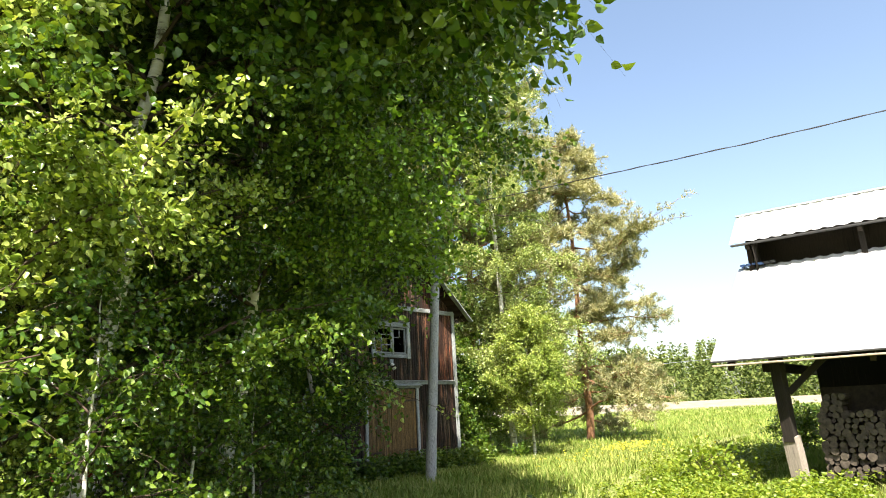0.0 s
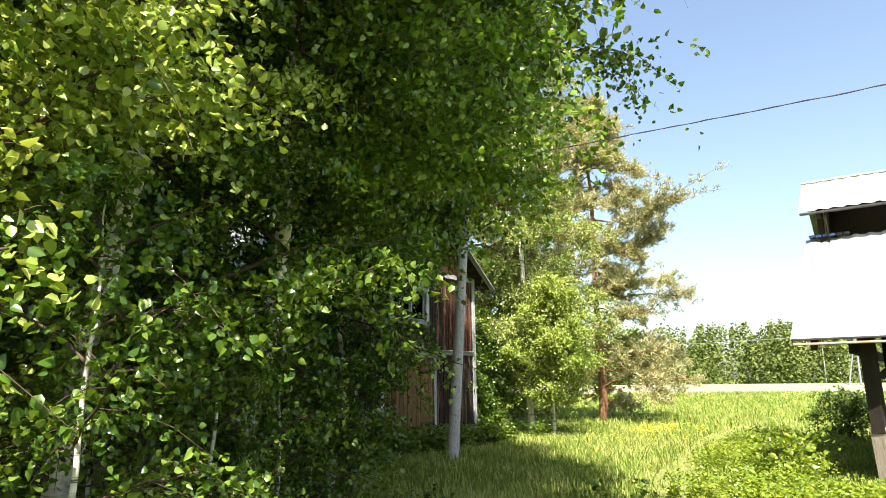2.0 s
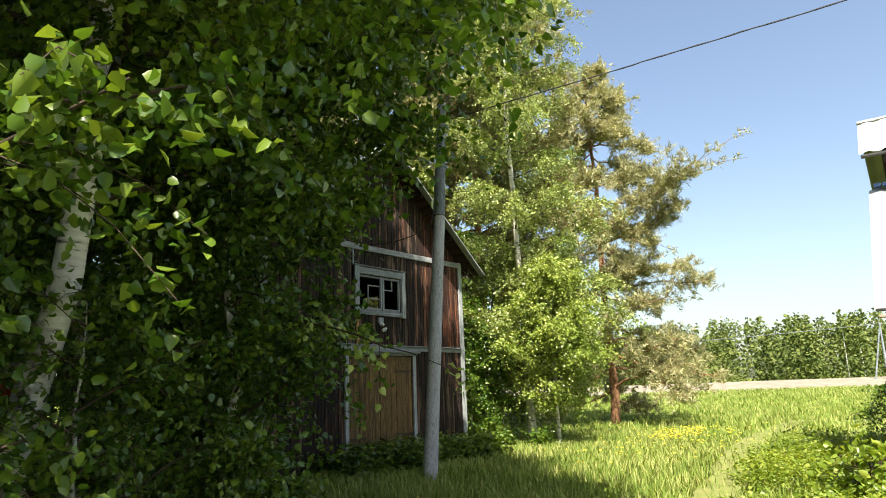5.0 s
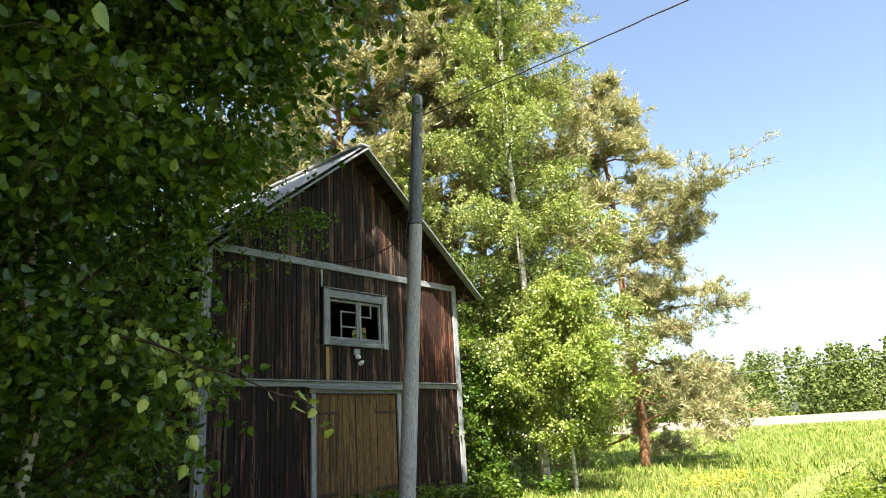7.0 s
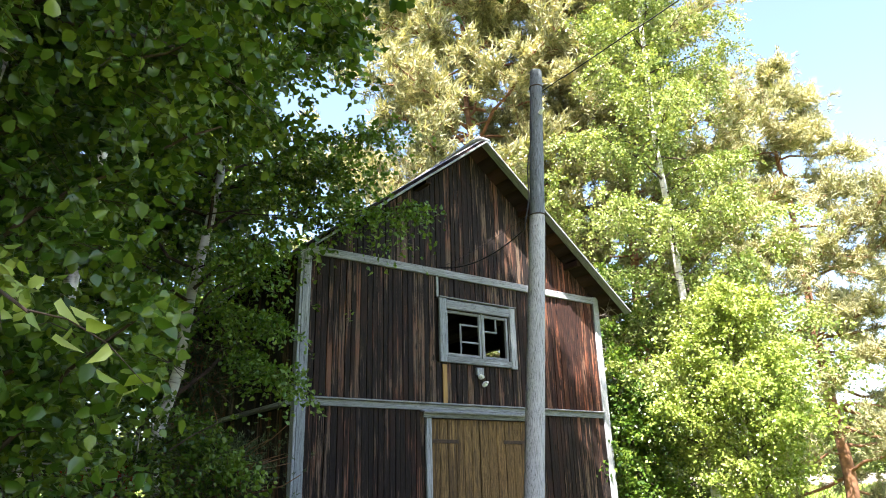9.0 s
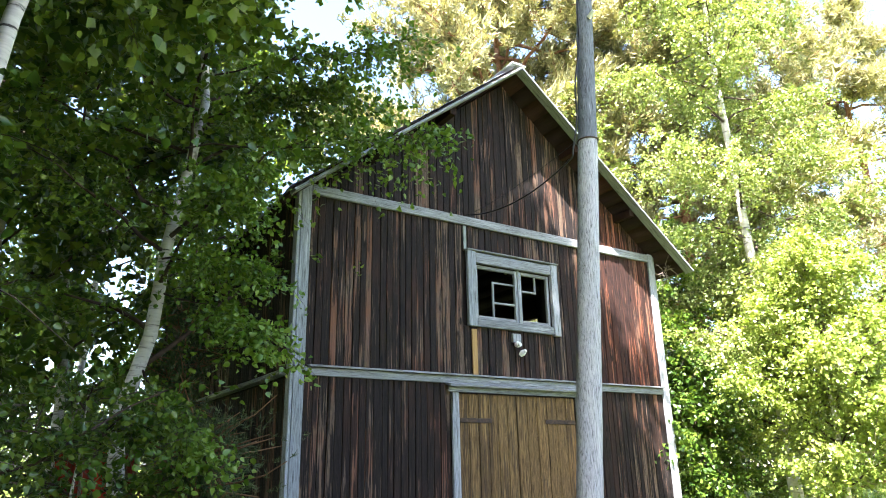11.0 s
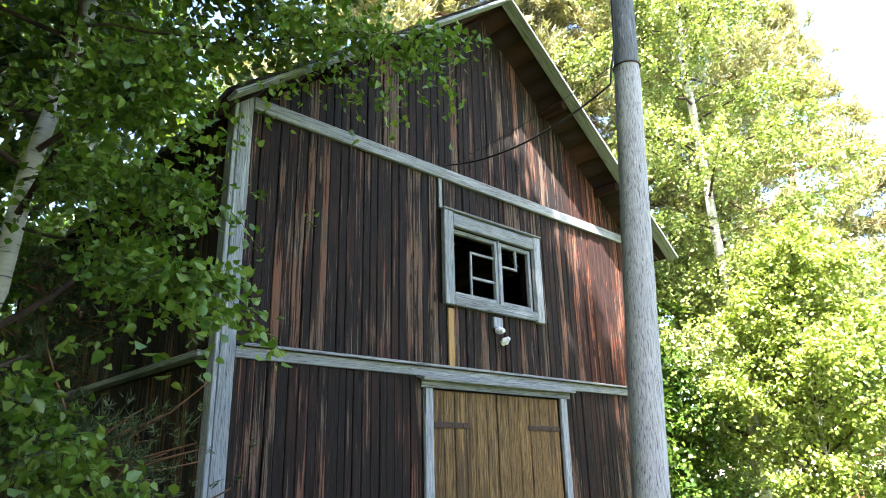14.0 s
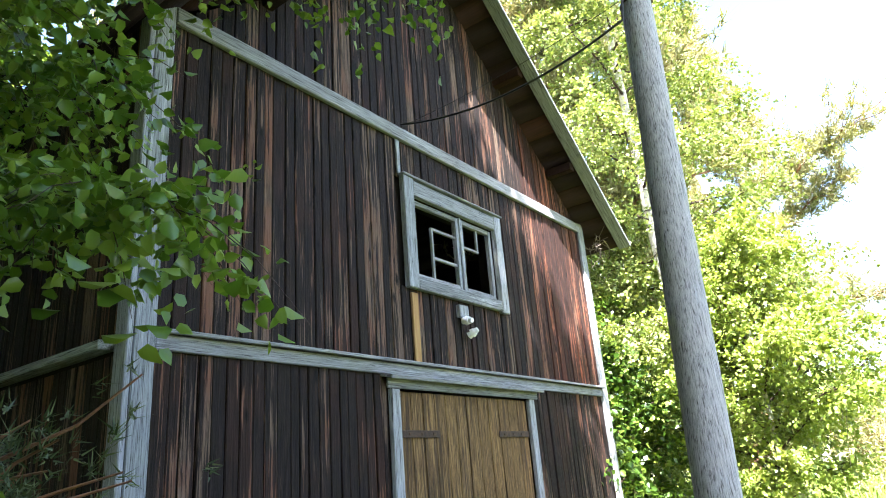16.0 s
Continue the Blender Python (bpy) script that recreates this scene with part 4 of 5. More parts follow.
    for i in range(6):
        board("cap_strip", 2.9 + 0.02, 3.08, -0.04 - 0.11 * i - 0.09, -0.04 - 0.11 * i, 3.8 + 0.02, 3.86, BLUE if i < 4 else EDGE, shed, "blue plastic strip" if i < 4 else "")
    # stacked logs with round ends toward the open side
    pile = empty("firewood_stack", pose(-1.447, -8.567, G + 0.2, 0, 0, ang), "stack of split and round firewood in the shed", "firewood")
    rng = random.Random(3)
    kinds = []
    for k in range(5):
        bm = bmesh.new()
        rad = 0.032 + 0.009 * k
        bmesh.ops.create_cone(bm, cap_ends=True, segments=9, radius1=rad, radius2=rad * 0.95, depth=0.5, matrix=pose(0, 0, 0, 0, 90, 0))
        for v in bm.verts:
            v.co.y *= 1 + 0.15 * math.sin(3 * k + v.co.z * 40)
            v.co.z *= rng.uniform(0.9, 1.08)
        me = bpy.data.meshes.new("log")
        bm.to_mesh(me)
        bm.free()
        me.materials.append(LOGBARK)
        me.materials.append(LOGEND)
        for p in me.polygons:
            p.material_index = 1 if abs(p.normal.x) > 0.8 else 0
        kinds.append((rad, me))
    count = 0
    z, r = 0.04, 0
    while z < 1.5:
        y = -1.25 - 0.5 * max(0, z - 0.9)
        while y > -3.6:
            if count >= 300:
                break
            rad, me = kinds[rng.randrange(5)]
            if not (1.0 < z and -2.2 < y < -1.6):
                ob = new("log", me)
                ob.parent = pile
                ob.matrix_basis = pose(1.0 + rng.uniform(-0.07, 0.07), y - rad, z + rng.uniform(-0.01, 0.02), rng.uniform(0, 360), 0, rng.uniform(-4, 4))
                count += 1
            y -= 2 * rad + 0.004
        z += 0.088
    g = Geo()
    g.box(1.3, 2.6, -10.5, -1.3, -0.02, 1.35)
    g.make("pile_core", LOGBARK, pile, "dark inner part of the stack")


build_shed()


# ---- trees ----
near = dict(size=0.066, fine="low")
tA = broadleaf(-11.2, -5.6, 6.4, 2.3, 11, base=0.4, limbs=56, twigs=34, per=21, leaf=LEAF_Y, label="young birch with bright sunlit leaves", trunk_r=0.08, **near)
tB = broadleaf(-9.9, -5.3, 13.5, 2.7, 12, base=0.9, lean=(0.9, -1.6), limbs=74, twigs=38, per=26, label="tall birch with a pale spotted trunk", trunk_r=0.09, **near)
tC = broadleaf(-8.3, -4.8, 14.0, 3.2, 13, base=2.5, lean=(1.0, -1.3), limbs=74, twigs=44, per=26, label="tall birch with dense shaded leaves", size=0.07, fine="low", trunk_r=0.1)
tD = broadleaf(-6.9, -3.3, 13.0, 2.8, 14, base=2.0, limbs=66, twigs=42, per=26, label="tall birch with dense shaded leaves", size=0.07, fine="low", trunk_r=0.065)
# tH is placed so that its high crown shades the barn front
tH = broadleaf(-5.9, -2.0, 14.0, 3.4, 16, base=4.6, lean=(1.5, -0.5), limbs=64, twigs=36, per=20, label="tall birch added with a wide crown to shade the yard", size=0.125, trunk_r=0.07)
tE = broadleaf(-4.05, 0.5, 11.5, 2.0, 15, base=2.4, lean=(0.75, 0.3), limbs=46, twigs=26, per=22, label="slender leaning birch beside the barn", leaf=LEAF_G, trunk_r=0.085, **near)
for x, y, h, r, sd, lo in ((-12.6, -2.8, 13, 2.8, 21, 0.8), (-9.4, -1.6, 14, 2.9, 22, 0.8), (-7.3, 0.6, 13, 2.7, 23, 0.8), (-5.6, 3.6, 13, 2.6, 24, 1.2), (-10.5, 2.6, 14, 3.0, 25, 0.6), (-15.2, -3.6, 12, 2.6, 26, 0.6), (-7.6, 6.0, 14, 3.0, 27, 0.6), (-3.9, 8.6, 13, 2.6, 28, 1.2), (-4.5, 4.4, 14, 2.3, 29, 2.0), (-0.6, 10.5, 13, 2.6, 30, 2.0)):
    broadleaf(x, y, h, r, sd, base=lo, limbs=48, twigs=28, per=12, size=0.16, label="birch in the dense grove", trunk_r=0.08)
# undergrowth of the grove
for x, y, h, r, sd in ((-10.4, -6.9, 2.6, 0.9, 91), (-9.0, -6.0, 2.2, 0.8, 92), (-7.8, -5.2, 2.0, 0.8, 93), (-6.6, -3.7, 2.0, 0.9, 94), (-5.6, -1.9, 2.4, 1.1, 95), (-4.6, -0.4, 1.9, 0.8, 96), (-12.2, -7.6, 2.8, 1.1, 97), (-8.6, -3.2, 3.0, 1.3, 98), (-10.8, -4.4, 3.0, 1.3, 99)):
    broadleaf(x, y, h, r, sd, base=0.1, limbs=16, twigs=16, per=17, size=0.058, fine="low", label="leafy sapling in the undergrowth", trunk_r=0.025, name="sapling", group="saplings")
tF = broadleaf(-6.25, -4.15, 7.0, 1.15, 17, base=0.5, lean=(0.3, -0.5), limbs=60, twigs=34, per=22, label="young birch with dense shaded leaves beside the path", trunk_r=0.04, clear=0.55, **near)
# tG's crown stays out of view, added to shade the grove
tG = broadleaf(-10.85, -5.9, 14.0, 2.1, 18, base=8.0, lean=(-1.5, -1.6), limbs=40, twigs=30, per=16, size=0.17, label="pale-trunked birch with an unseen high crown added for shade", trunk_r=0.13, crook=0.04)
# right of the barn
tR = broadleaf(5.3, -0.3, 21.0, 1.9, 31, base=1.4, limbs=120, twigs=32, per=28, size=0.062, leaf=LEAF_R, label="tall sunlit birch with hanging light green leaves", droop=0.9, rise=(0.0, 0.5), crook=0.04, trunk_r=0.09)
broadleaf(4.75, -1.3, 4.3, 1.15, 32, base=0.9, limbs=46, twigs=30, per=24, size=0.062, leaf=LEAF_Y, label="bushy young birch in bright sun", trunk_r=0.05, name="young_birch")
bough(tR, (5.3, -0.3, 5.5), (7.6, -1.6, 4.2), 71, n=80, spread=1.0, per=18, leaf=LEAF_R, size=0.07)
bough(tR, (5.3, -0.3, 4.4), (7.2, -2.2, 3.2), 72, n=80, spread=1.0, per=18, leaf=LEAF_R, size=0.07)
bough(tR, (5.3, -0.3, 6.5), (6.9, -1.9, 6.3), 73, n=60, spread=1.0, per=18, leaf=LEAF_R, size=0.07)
# dark LEAF paints the shaded thicket, LEAF_R its sunlit trees
for x, y, h, r, sd, lf in ((3.75, 0.5, 3.0, 0.8, 33, LEAF), (4.5, 1.3, 5.5, 1.3, 34, LEAF), (5.9, 0.9, 5.0, 1.3, 35, LEAF_R), (4.3, 3.2, 9.0, 1.7, 37, LEAF_R)):
    broadleaf(x, y, h, r, sd, base=0.15, limbs=30, twigs=24, per=18, size=0.08, leaf=lf, label="leafy young birch in the thicket beside the barn", trunk_r=0.035, name="young_birch", group="thicket beside the barn")
conifer(8.2, 3.4, 18.5, 4.4, 41, base=3.4, label="tall pine with olive needles and a reddish trunk", limbs=90, tufts=190, per=9, length=0.24, width=0.022, shape=0.5)
conifer(4.6, 5.6, 19.0, 5.0, 42, base=3.6, label="tall pine with olive needles behind the barn", limbs=110, tufts=200, per=9, length=0.24, width=0.024, shape=0.4)
conifer(12.8, 0.9, 13.4, 3.7, 43, base=0.9, label="sunlit pine with drooping lower limbs", limbs=64, tufts=200, up=(-0.4, 0.25), per=9, length=0.2, width=0.016, shape=0.5,
        extra=[((12.8, 0.9, 7.0), (10.9, -3.2, 8.0), 460), ((12.8, 0.9, 6.4), (11.3, -2.6, 6.9), 380), ((12.8, 0.9, 4.6), (13.4, -2.6, 4.7), 160), ((12.8, 0.9, 3.0), (12.6, -2.8, 1.5), 240), ((12.8, 0.9, 2.4), (11.0, -2.2, 0.9), 240)])
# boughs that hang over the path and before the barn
# LEAF_Y gives these boughs a sunlit colour
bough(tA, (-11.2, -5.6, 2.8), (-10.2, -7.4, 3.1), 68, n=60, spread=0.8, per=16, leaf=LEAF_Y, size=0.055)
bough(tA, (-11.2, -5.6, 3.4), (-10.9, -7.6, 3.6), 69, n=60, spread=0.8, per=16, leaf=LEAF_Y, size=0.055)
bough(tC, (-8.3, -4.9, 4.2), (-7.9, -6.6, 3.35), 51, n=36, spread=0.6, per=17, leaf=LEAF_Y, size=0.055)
bough(tB, (-9.9, -5.3, 3.6), (-9.0, -7.2, 3.0), 52, n=34, spread=0.6, per=17, size=0.052)
# lighter LEAF_G here makes the boughs look lit by colour
bough(tC, (-8.3, -4.9, 4.4), (-8.3, -8.5, 4.0), 136, n=120, spread=0.9, per=16, leaf=LEAF_G, clear=0.1, size=0.06)
bough(tC, (-8.3, -4.9, 4.0), (-7.8, -7.9, 3.5), 137, n=110, spread=0.85, per=16, leaf=LEAF_G, clear=0.1, size=0.06)
bough(tC, (-8.1, -5.2, 5.0), (-7.81, -8.24, 3.53), 141, n=110, spread=0.8, per=16, leaf=LEAF_G, clear=0.35, size=0.06)
bough(tC, (-8.1, -5.2, 4.2), (-7.37, -7.82, 3.09), 142, n=110, spread=0.7, per=16, leaf=LEAF_G, clear=0.45, size=0.06)
# unseen high boughs added to shade the foliage left of the path
bough(tG, (-11.6, -6.9, 8.8), (-11.9, -8.9, 9.0), 138, n=240, spread=1.4, per=14, size=0.17, clear=0.0)
bough(tG, (-11.4, -6.8, 8.6), (-10.6, -8.4, 8.8), 139, n=240, spread=1.4, per=14, size=0.17, clear=0.0)
bough(tC, (-8.3, -4.9, 4.6), (-6.65, -8.4, 4.4), 53, n=80, spread=1.0, per=17, clear=0.1)
bough(tC, (-8.3, -4.9, 5.4), (-7.4, -8.0, 5.0), 58, n=80, spread=1.1, per=17, clear=0.1)
# unseen large-leaved boughs up to tF's, added to shade path, yard and barn
bough(tB, (-9.5, -6.0, 6.4), (-9.1, -9.2, 6.9), 59, n=170, spread=1.6, per=14, size=0.12, clear=0.0)
bough(tC, (-8.0, -5.5, 6.2), (-7.3, -8.9, 6.6), 60, n=300, spread=1.7, per=14, size=0.15, clear=0.0)
bough(tC, (-8.0, -5.5, 7.6), (-5.8, -7.5, 7.2), 64, n=300, spread=1.7, per=14, size=0.15, clear=0.0)
bough(tB, (-9.6, -6.2, 6.2), (-9.8, -8.9, 6.4), 65, n=190, spread=1.15, per=14, size=0.12, clear=0.0)
bough(tH, (-5.2, -2.4, 7.4), (-3.4, -5.0, 7.4), 66, n=300, spread=1.8, per=14, size=0.15, clear=0.0)
bough(tH, (-5.2, -2.4, 8.4), (-2.6, -3.4, 8.6), 75, n=220, spread=1.6, per=14, size=0.15, clear=0.0)
bough(tH, (-4.6, -2.4, 9.2), (-3.1, -5.2, 8.8), 77, n=300, spread=1.8, per=14, size=0.17, clear=0.0)
bough(tH, (-5.0, -2.4, 8.8), (-4.3, -6.2, 8.6), 78, n=300, spread=1.8, per=14, size=0.17, clear=0.0)
bough(tC, (-7.4, -6.0, 9.0), (-5.6, -7.6, 8.8), 79, n=300, spread=1.8, per=14, size=0.17, clear=0.0)
bough(tH, (-4.6, -2.4, 10.4), (-2.9, -4.0, 10.4), 80, n=260, spread=1.6, per=14, size=0.17, clear=0.0)
bough(tF, (-6.25, -4.3, 2.3), (-6.05, -6.5, 1.56), 54, n=11, spread=0.3, per=11, leaf=LEAF_Y, clear=0.45, size=0.062)
bough(tF, (-6.2, -4.4, 3.6), (-5.5, -5.9, 3.7), 132, n=90, spread=0.75, per=16, clear=0.5, size=0.064)
bough(tF, (-6.2, -4.4, 4.2), (-5.3, -5.4, 4.3), 133, n=90, spread=0.8, per=16, clear=0.5, size=0.064)
bough(tF, (-6.1, -4.4, 4.6), (-5.7, -6.2, 4.8), 134, n=110, spread=0.9, per=16, clear=0.5, size=0.068)
bough(tF, (-6.25, -4.3, 3.0), (-6.6, -5.9, 3.0), 135, n=90, spread=0.8, per=16, clear=0.5, size=0.064)
bough(tE, (-4.0, 0.5, 3.0), (-3.52, -1.6, 2.25), 55, n=80, spread=0.45, per=16, clear=0.7, leaf=LEAF_G, size=0.056)
bough(tE, (-4.0, 0.6, 3.4), (-3.5, -1.0, 3.0), 67, n=90, spread=0.6, per=16, clear=0.7, leaf=LEAF_G, size=0.056)
bough(tE, (-4.1, 0.4, 2.2), (-3.95, -1.3, 1.5), 70, n=80, spread=0.6, per=16, clear=0.7, leaf=LEAF_G, size=0.056)
bough(tE, (-4.1, 0.4, 3.8), (-3.5, -0.6, 4.0), 74, n=80, spread=0.8, per=16, clear=0.7, leaf=LEAF_G, size=0.06)
bough(tE, (-3.9, 0.5, 4.6), (-1.9, -1.35, 4.55), 56, n=90, spread=0.7, per=16, leaf=LEAF_G)
bough(tE, (-3.9, 0.5, 5.0), (-2.75, -0.7, 5.15), 140, n=120, spread=0.75, per=16, size=0.062)
bough(tE, (-3.7, 0.5, 5.6), (-2.0, -1.2, 5.75), 57, n=90, spread=0.7, per=16, leaf=LEAF_G)


# ---- far forest ----
def far_forest():
    rng = np.random.default_rng(77)
    w = Geo()
    Vs, Fs, n = [], [], 0
    spots = []
    for i in range(900):
        s, depth = rng.uniform(-80, 60), rng.uniform(0, 1) ** 1.3 * 42
        spots.append((57 - 0.26 * s + depth, s + rng.normal() * 0.5, depth))
    for i in range(130):
        depth = rng.uniform(0, 12)
        spots.append((rng.uniform(-55, 44), 42 + depth, depth))
    for x, y, depth in spots:
        h = rng.uniform(3.8, 6.2) + depth * 0.07
        spruce = rng.uniform() < 0.6
        if depth < 3 and rng.uniform() < 0.22:
            w.tube([(x, y, G + 0.3), (x + rng.normal() * 0.15, y + rng.normal() * 0.15, G + 0.5 + h * rng.uniform(0.4, 0.9))], [0.06, 0.02], 5)
        k = 200
        u = rng.uniform(0.0, 1, k) ** (1.15 if spruce else 0.75)
        wide = rng.uniform(0.9, 1.5)
        rad = (1.15 * (1 - u) + 0.05 if spruce else wide * np.sin(np.pi * np.clip(u * 0.88 + 0.1, 0, 1)))
        a = rng.uniform(0, 2 * math.pi, k)
        q = rng.uniform(0.2, 1.0, k) ** 0.5
        lump = 0.85 + 0.3 * np.sin(a * 2 + u * rng.uniform(4, 11) + x)
        P = np.stack([x + np.cos(a) * rad * q * lump, y + np.sin(a) * rad * q * lump, G + 0.75 + u * h], 1) + rng.normal(size=(k, 3)) * 0.15
        ax = np.stack([np.cos(a), np.sin(a), rng.normal(size=k) * 0.5 - 0.3], 1) + rng.normal(size=(k, 3)) * 0.6
        V, F = leaves_mesh(P, ax, 0.36, rng)
        Vs.append(V)
        Fs.append(F + n)
        n += len(V)
    ob = mesh_object("far_forest", np.concatenate(Vs), np.concatenate(Fs), FAR)
    tagged(ob, "mixed forest edge of spruce and birch beyond the field", "forest", kind="stuff")
    w.make("stem_row", BIRCHB, ob, "pale thin stems")


far_forest()


# ---- grass ----
def tufts(name, region, count, high, mat, label, seed, wide=0.006, lean=0.35, keep=None):
    rng = np.random.default_rng(seed)
    x = rng.uniform(region[0], region[1], count)
    P = np.c_[x, rng.uniform(region[2], region[3], count), G + np.array([rise_at(q) for q in x])]
    if keep is not None:
        P = P[keep(P, rng)]
    n = len(P)
    h = high * rng.uniform(0.45, 1.2, n)[:, None]
    a = rng.uniform(0, 2 * math.pi, n)
    d = np.stack([np.cos(a), np.sin(a), 0 * a], 1)
    s = np.stack([-np.sin(a), np.cos(a), 0 * a], 1) * wide * rng.uniform(0.6, 1.4, n)[:, None]
    l = rng.uniform(0.1, 1.0, n)[:, None] * lean
    up = np.array([0, 0, 1.0])
    V = np.stack([P - s, P + s, P + up * h * 0.6 + d * h * l * 0.4 - s * 0.8, P + up * h * 0.6 + d * h * l * 0.4 + s * 0.8, P + up * h + d * h * l * 1.1], 1)
    F = np.array([[0, 1, 3], [0, 3, 2], [2, 3, 4]])
    F = (np.arange(n)[:, None, None] * 5 + F[None]).reshape(-1, 3)
    ob = mesh_object(name, V.reshape(-1, 3), F, mat)
    return tagged(ob, label, "grass", kind="stuff")


def not_built(P, rng):
    inside = (P[:, 0] > X0) & (P[:, 0] < X1) & (P[:, 1] > 0) & (P[:, 1] < DEPTH)
    L = np.array([(-6.5, -8.6), (-4.3, -7.8), (-1.7, -6.75), (0.7, -6.3), (3.0, -5.7), (7.5, -5.0), (14.0, -4.6)])
    d = np.full(len(P), 9.0)
    for a, b in zip(L[:-1], L[1:]):
        t = np.clip(((P[:, :2] - a) @ (b - a)) / ((b - a) @ (b - a)), 0, 1)
        d = np.minimum(d, np.linalg.norm(P[:, :2] - a - t[:, None] * (b - a), axis=1))
    return ~inside & ((d > 0.25) | (rng.uniform(size=len(P)) < 0.25))


tufts("meadow_grass", (-12, 8, -12, 1), 80000, 0.17, GRASS, "uneven sunlit meadow grass", 61, 0.007, 1.0, keep=not_built)
tufts("field_grass", (8, 44, -16, 12), 40000, 0.17, GRASS, "longer field grass farther out", 62, 0.013, 1.1)


def weeds(name, spots, label, seed, mat=None, high=0.5, size=0.09):
    """Leafy stalks: nettles and raspberry, too many to count."""
    rng = np.random.default_rng(seed)
    Vs, Fs, n = [], [], 0
    for x, y in spots:
        h = high * rng.uniform(0.5, 1.15)
        k = 24
        u = rng.uniform(0.15, 1, k)
        lean = rng.normal(size=2) * 0.12
        a = rng.uniform(0, 2 * math.pi, k)
        d = np.stack([np.cos(a), np.sin(a), rng.uniform(-0.5, 0.3, k)], 1)
        P = np.stack([x + lean[0] * u, y + lean[1] * u, G + rise_at(x) + u * h], 1) + d * 0.03
        V, F = leaves_mesh(P, d, size, rng, True)
        Vs.append(V)
        Fs.append(F + n)
        n += len(V)
    ob = mesh_object(name, np.concatenate(Vs), np.concatenate(Fs), mat or WEED)
    return tagged(ob, label, "weeds", kind="stuff")


def scatter(region, count, seed, cond=None):
    rng = np.random.default_rng(seed)
    P = np.c_[rng.uniform(region[0], region[1], count), rng.uniform(region[2], region[3], count)]
    keep = np.array([noise.noise((q[0] * 0.5, q[1] * 0.5, seed)) > -0.15 and (cond is None or cond(q)) for q in P])
    return P[keep]


weeds("nettle_patch", scatter((-3.6, 5.0, -8.7, -6.4), 2000, 81, lambda q: q[1] < -7.35 + 0.2 * (q[0] + 3.6) and q[1] > -8.9 + 0.08 * (q[0] + 3.6)), "bright leafy nettles beside the woodshed", 82, high=0.42, size=0.046)
weeds("raspberry_edge", scatter((-4.4, -2.0, -10.5, -8.3), 900, 83), "leafy weeds before the woodshed", 84, high=0.42, size=0.055)
weeds("barn_weeds", scatter((-6.0, 5.5, -1.3, -0.15), 900, 85), "weeds growing along the barn wall", 86, LEAF, 0.5)
weeds("grove_herbs", scatter((-12.0, -4.5, -7.5, -1.5), 1000, 87, lambda q: off_path(np.array([[q[0], q[1], 1.0]]), 0.9)[0]), "low herbs under the grove", 88, LEAF, 0.45, 0.08)


def flowers():
    rng = np.random.default_rng(89)
    P = np.c_[np.r_[rng.normal(5.6, 0.9, 150), rng.normal(3.5, 2.2, 110)], np.r_[rng.normal(-3.9, 0.3, 150), rng.normal(-4.4, 0.8, 110)]]
    P = np.c_[P, [G + rise_at(q[0]) + rng.uniform(0.22, 0.36) for q in P]]
    Vs, Fs, n = [], [], 0
    for k in range(5):
        a = k * 2 * math.pi / 5 + rng.uniform(0, 1, len(P))
        d = np.stack([np.cos(a), np.sin(a), 0.35 + 0 * a], 1)
        V, F = leaves_mesh(P, d, 0.028, rng)
        Vs.append(V)
        Fs.append(F + n)
        n += len(V)
    tagged(mesh_object("buttercups", np.concatenate(Vs), np.concatenate(Fs), FLOWER), "scattered yellow buttercups in the grass", "flowers", kind="stuff")


flowers()


def outbuilding():
    ob = empty("red_outbuilding", pose(-4.3, 7.9, G), "small red board outbuilding behind the grove", "shed")
    for i in range(12):
        board("red_plank", i * 0.12, i * 0.12 + 0.114, 0, 0.03, 0.1, 2.1, REDP, ob)
    board("side_wall", 0.0, 0.04, 0.04, 2.0, 0.1, 2.1, REDP, ob)
    board("back_wall", 0.0, 1.44, 2.0, 2.04, 0.1, 2.1, REDP, ob)
    board("end_wall", 1.4, 1.44, 0.04, 2.0, 0.1, 2.1, REDP, ob)
    part("roof", box_bm(1.9, 2.6, 0.06), TRIM, ob, "grey board roof", pose(0.72, 1.0, 2.28, 7))


outbuilding()


def sapling_spruce(x, y, h, r, seed, label):
    return conifer(x, y, h, r, seed, base=0.3, limbs=34, tufts=70, needle=NEEDLE_D, label=label, trunk_r=0.035, length=0.06, per=10, width=0.004, name="young_spruce", up=(-0.25, 0.1), shape=0.85)


sapling_spruce(-3.7, -0.55, 1.7, 0.5, 101, "young dark spruce against the barn corner")
sapling_spruce(-3.5, 1.6, 3.2, 0.7, 102, "young spruce in the shade of the barn")


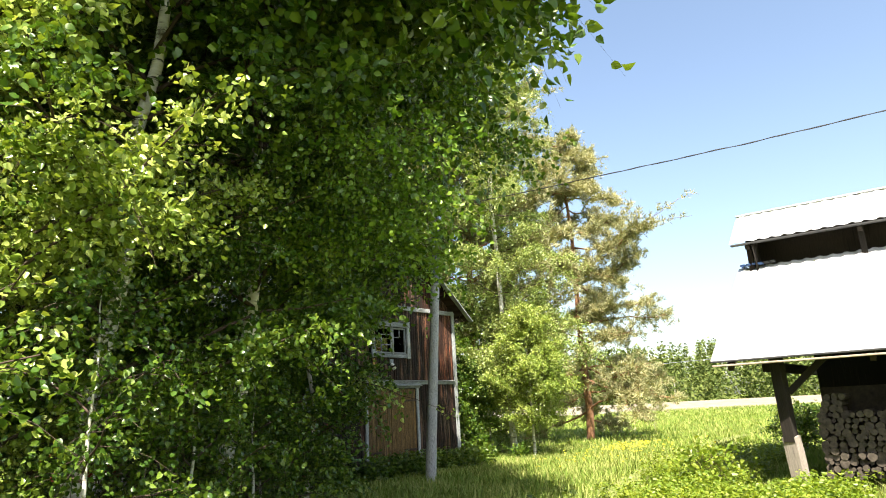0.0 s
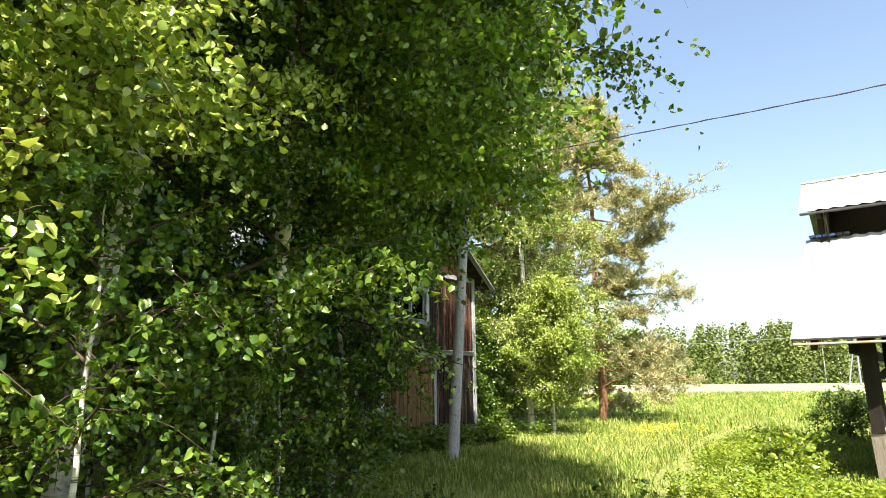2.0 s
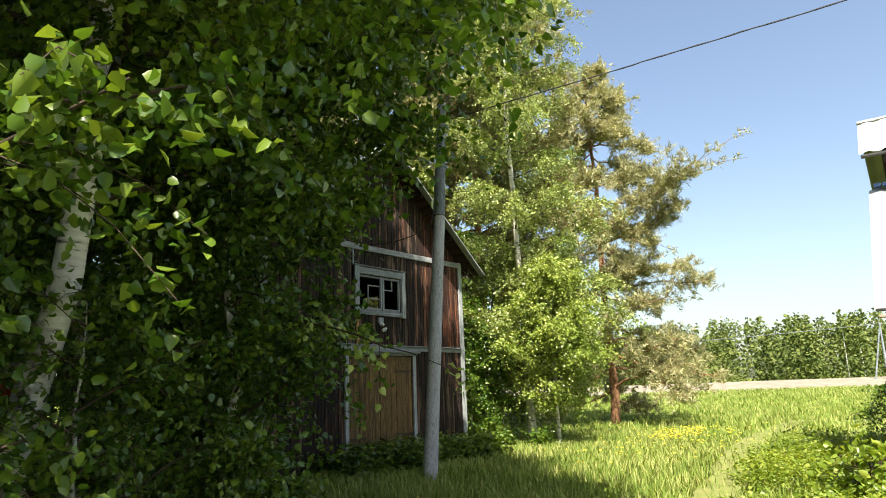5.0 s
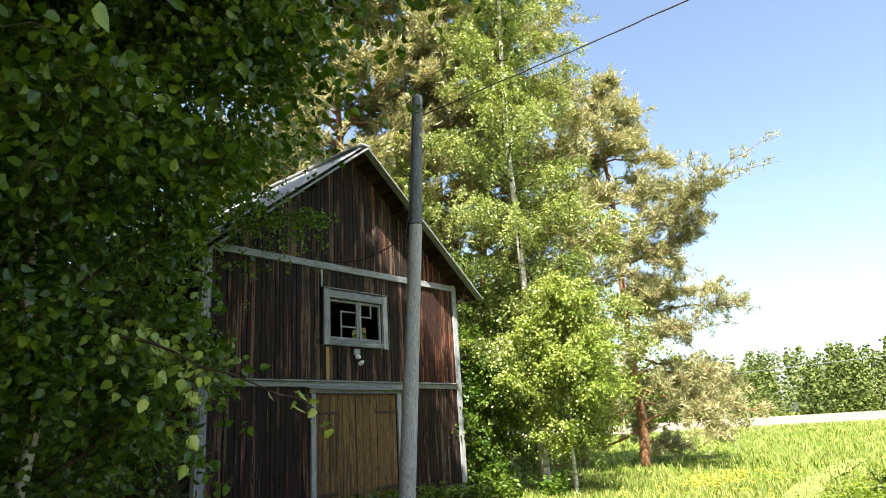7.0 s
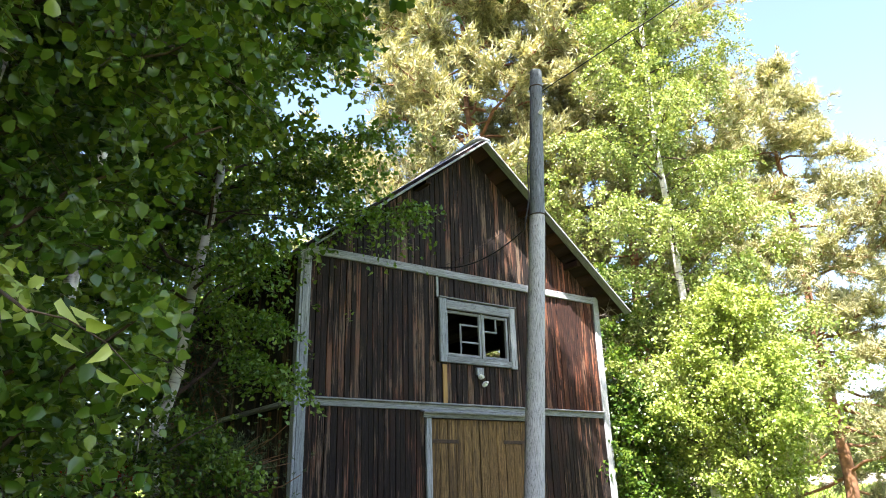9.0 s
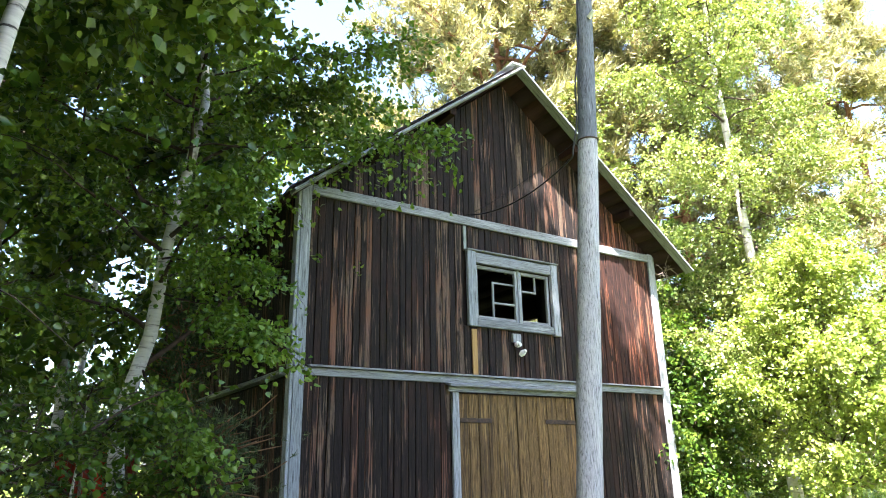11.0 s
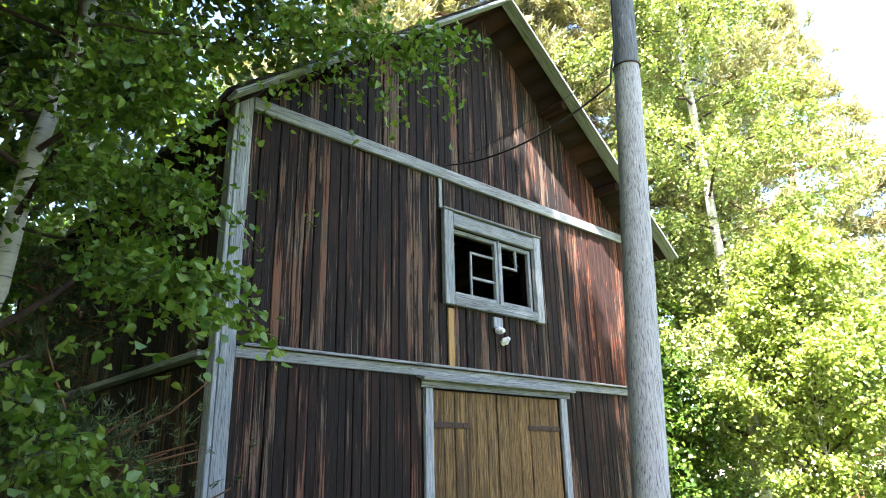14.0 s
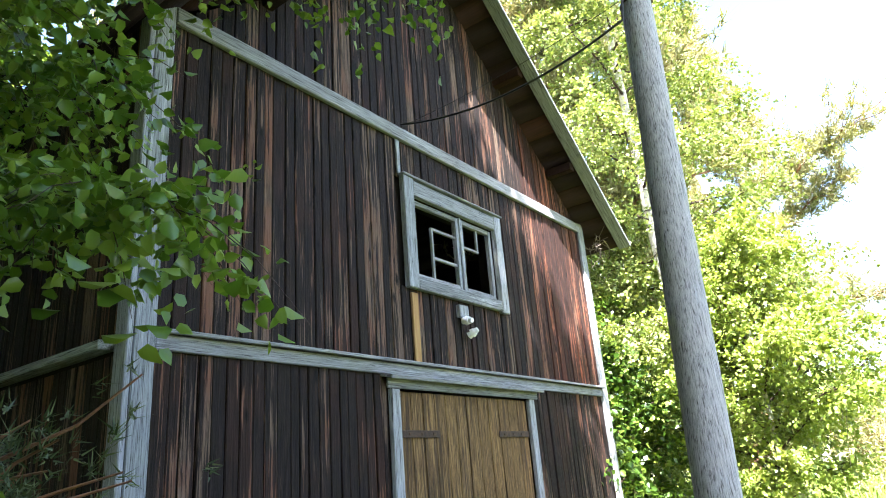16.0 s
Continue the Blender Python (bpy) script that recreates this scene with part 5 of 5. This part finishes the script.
def dead_branches(x, y, seed, n=7, z=(0.6, 1.9), reach=0.9):
    rng = np.random.default_rng(seed)
    g = Geo()
    g.tube(bent((0, 0, 0), (rng.normal() * 0.2, rng.normal() * 0.2, 2.0), 8, rng, 0.08), np.linspace(0.03, 0.008, 8), 6)
    for i in range(n):
        a = rng.uniform(0, 2 * math.pi)
        c = np.array([0, 0, rng.uniform(*z)])
        e = c + np.array([math.cos(a), math.sin(a), rng.uniform(-0.2, 0.4)]) * reach * rng.uniform(0.5, 1.1)
        P = bent(c, e, 7, rng, 0.25)
        g.tube(P, np.linspace(0.009, 0.002, 7), 4)
        for q in range(5):
            k = rng.integers(2, 7)
            g.tube(bent(P[k], P[k] + rng.normal(size=3) * 0.18, 4, rng, 0.2), [0.004, 0.003, 0.002, 0.001], 3)
    ob = g.make("dead_sapling", DEADT)
    ob.matrix_basis = pose(x, y, G)
    tagged(ob, "dead grey sapling with bare twigs", "tree", "dead saplings")


for i, (x, y) in enumerate(((-4.5, 0.9), (-3.3, 2.4), (-5.0, -0.6), (-6.4, -1.0), (-7.9, -3.6), (-9.0, -4.6), (-10.3, -4.0), (-6.0, -2.6))):
    dead_branches(x, y, 110 + i)


# shrubs by the woodshed
broadleaf(6.9, -8.1, 1.1, 0.7, 121, base=0.1, limbs=22, twigs=14, per=12, size=0.07, fine="low", label="dark shrub behind the woodshed", trunk_r=0.02, name="shrub", group="shrubs", bark=TWIG)
broadleaf(-1.7, -8.3, 0.7, 0.4, 122, base=0.1, limbs=10, twigs=9, per=9, size=0.09, fine="low", leaf=WEED, label="pale leafy shoot in the shed's shadow", trunk_r=0.012, name="shrub", group="shrubs", bark=TWIG)


def eave_twigs():
    """Dry twigs caught under the eave."""
    rng = np.random.default_rng(131)
    g = Geo()
    for i in range(26):
        a = np.array([0.0, 0.0, 0.0]) + rng.normal(size=3) * 0.06
        g.tube(bent(a, a + rng.normal(size=3) * np.array([0.16, 0.1, 0.2]) + np.array([0, 0, -0.08]), 5, rng, 0.3), [0.006, 0.005, 0.004, 0.003, 0.002], 4)
    ob = g.make("twig_bundle", DEADT)
    ob.matrix_basis = pose(2.93, -0.2, 4.02)
    tagged(ob, "bundle of dry brown twigs under the eave", "twigs")


eave_twigs()


def far_line():
    """The power line along the road."""
    for i, (x, y) in enumerate(((43.0, 42.0), (48.5, -4.0), (60.0, -48.0))):
        ob = empty("far_power_pole", pose(x, y, G + 0.6), "distant grey power pole beside the road", "pole", "far power poles")
        g = Geo()
        g.tube([(0, 0, -0.2), (0, 0, 4.4)], [0.09, 0.06], 7)
        g.make("shaft", POLEW, ob)
        g = Geo()
        g.tube([(0.0, 0.9, -0.2), (0, 0.05, 4.0)], [0.06, 0.05], 6)
        g.make("stay", POLEW, ob)
    t = np.linspace(0, 1, 60)[:, None]
    for a, b in (((43.0, 42.0, 4.9), (48.5, -4.0, 4.9)), ((48.5, -4.0, 4.9), (60.0, -48.0, 4.9))):
        P = np.array(a) + (np.array(b) - np.array(a)) * t
        P[:, 2] -= (4 * 0.5 * t * (1 - t))[:, 0]
        g = Geo()
        g.tube(P, 0.02, 4)
        tagged(g.make("far_wire", POLEW), "thin grey wire between distant poles", "cable", "far wires")


far_line()
facing(barn)
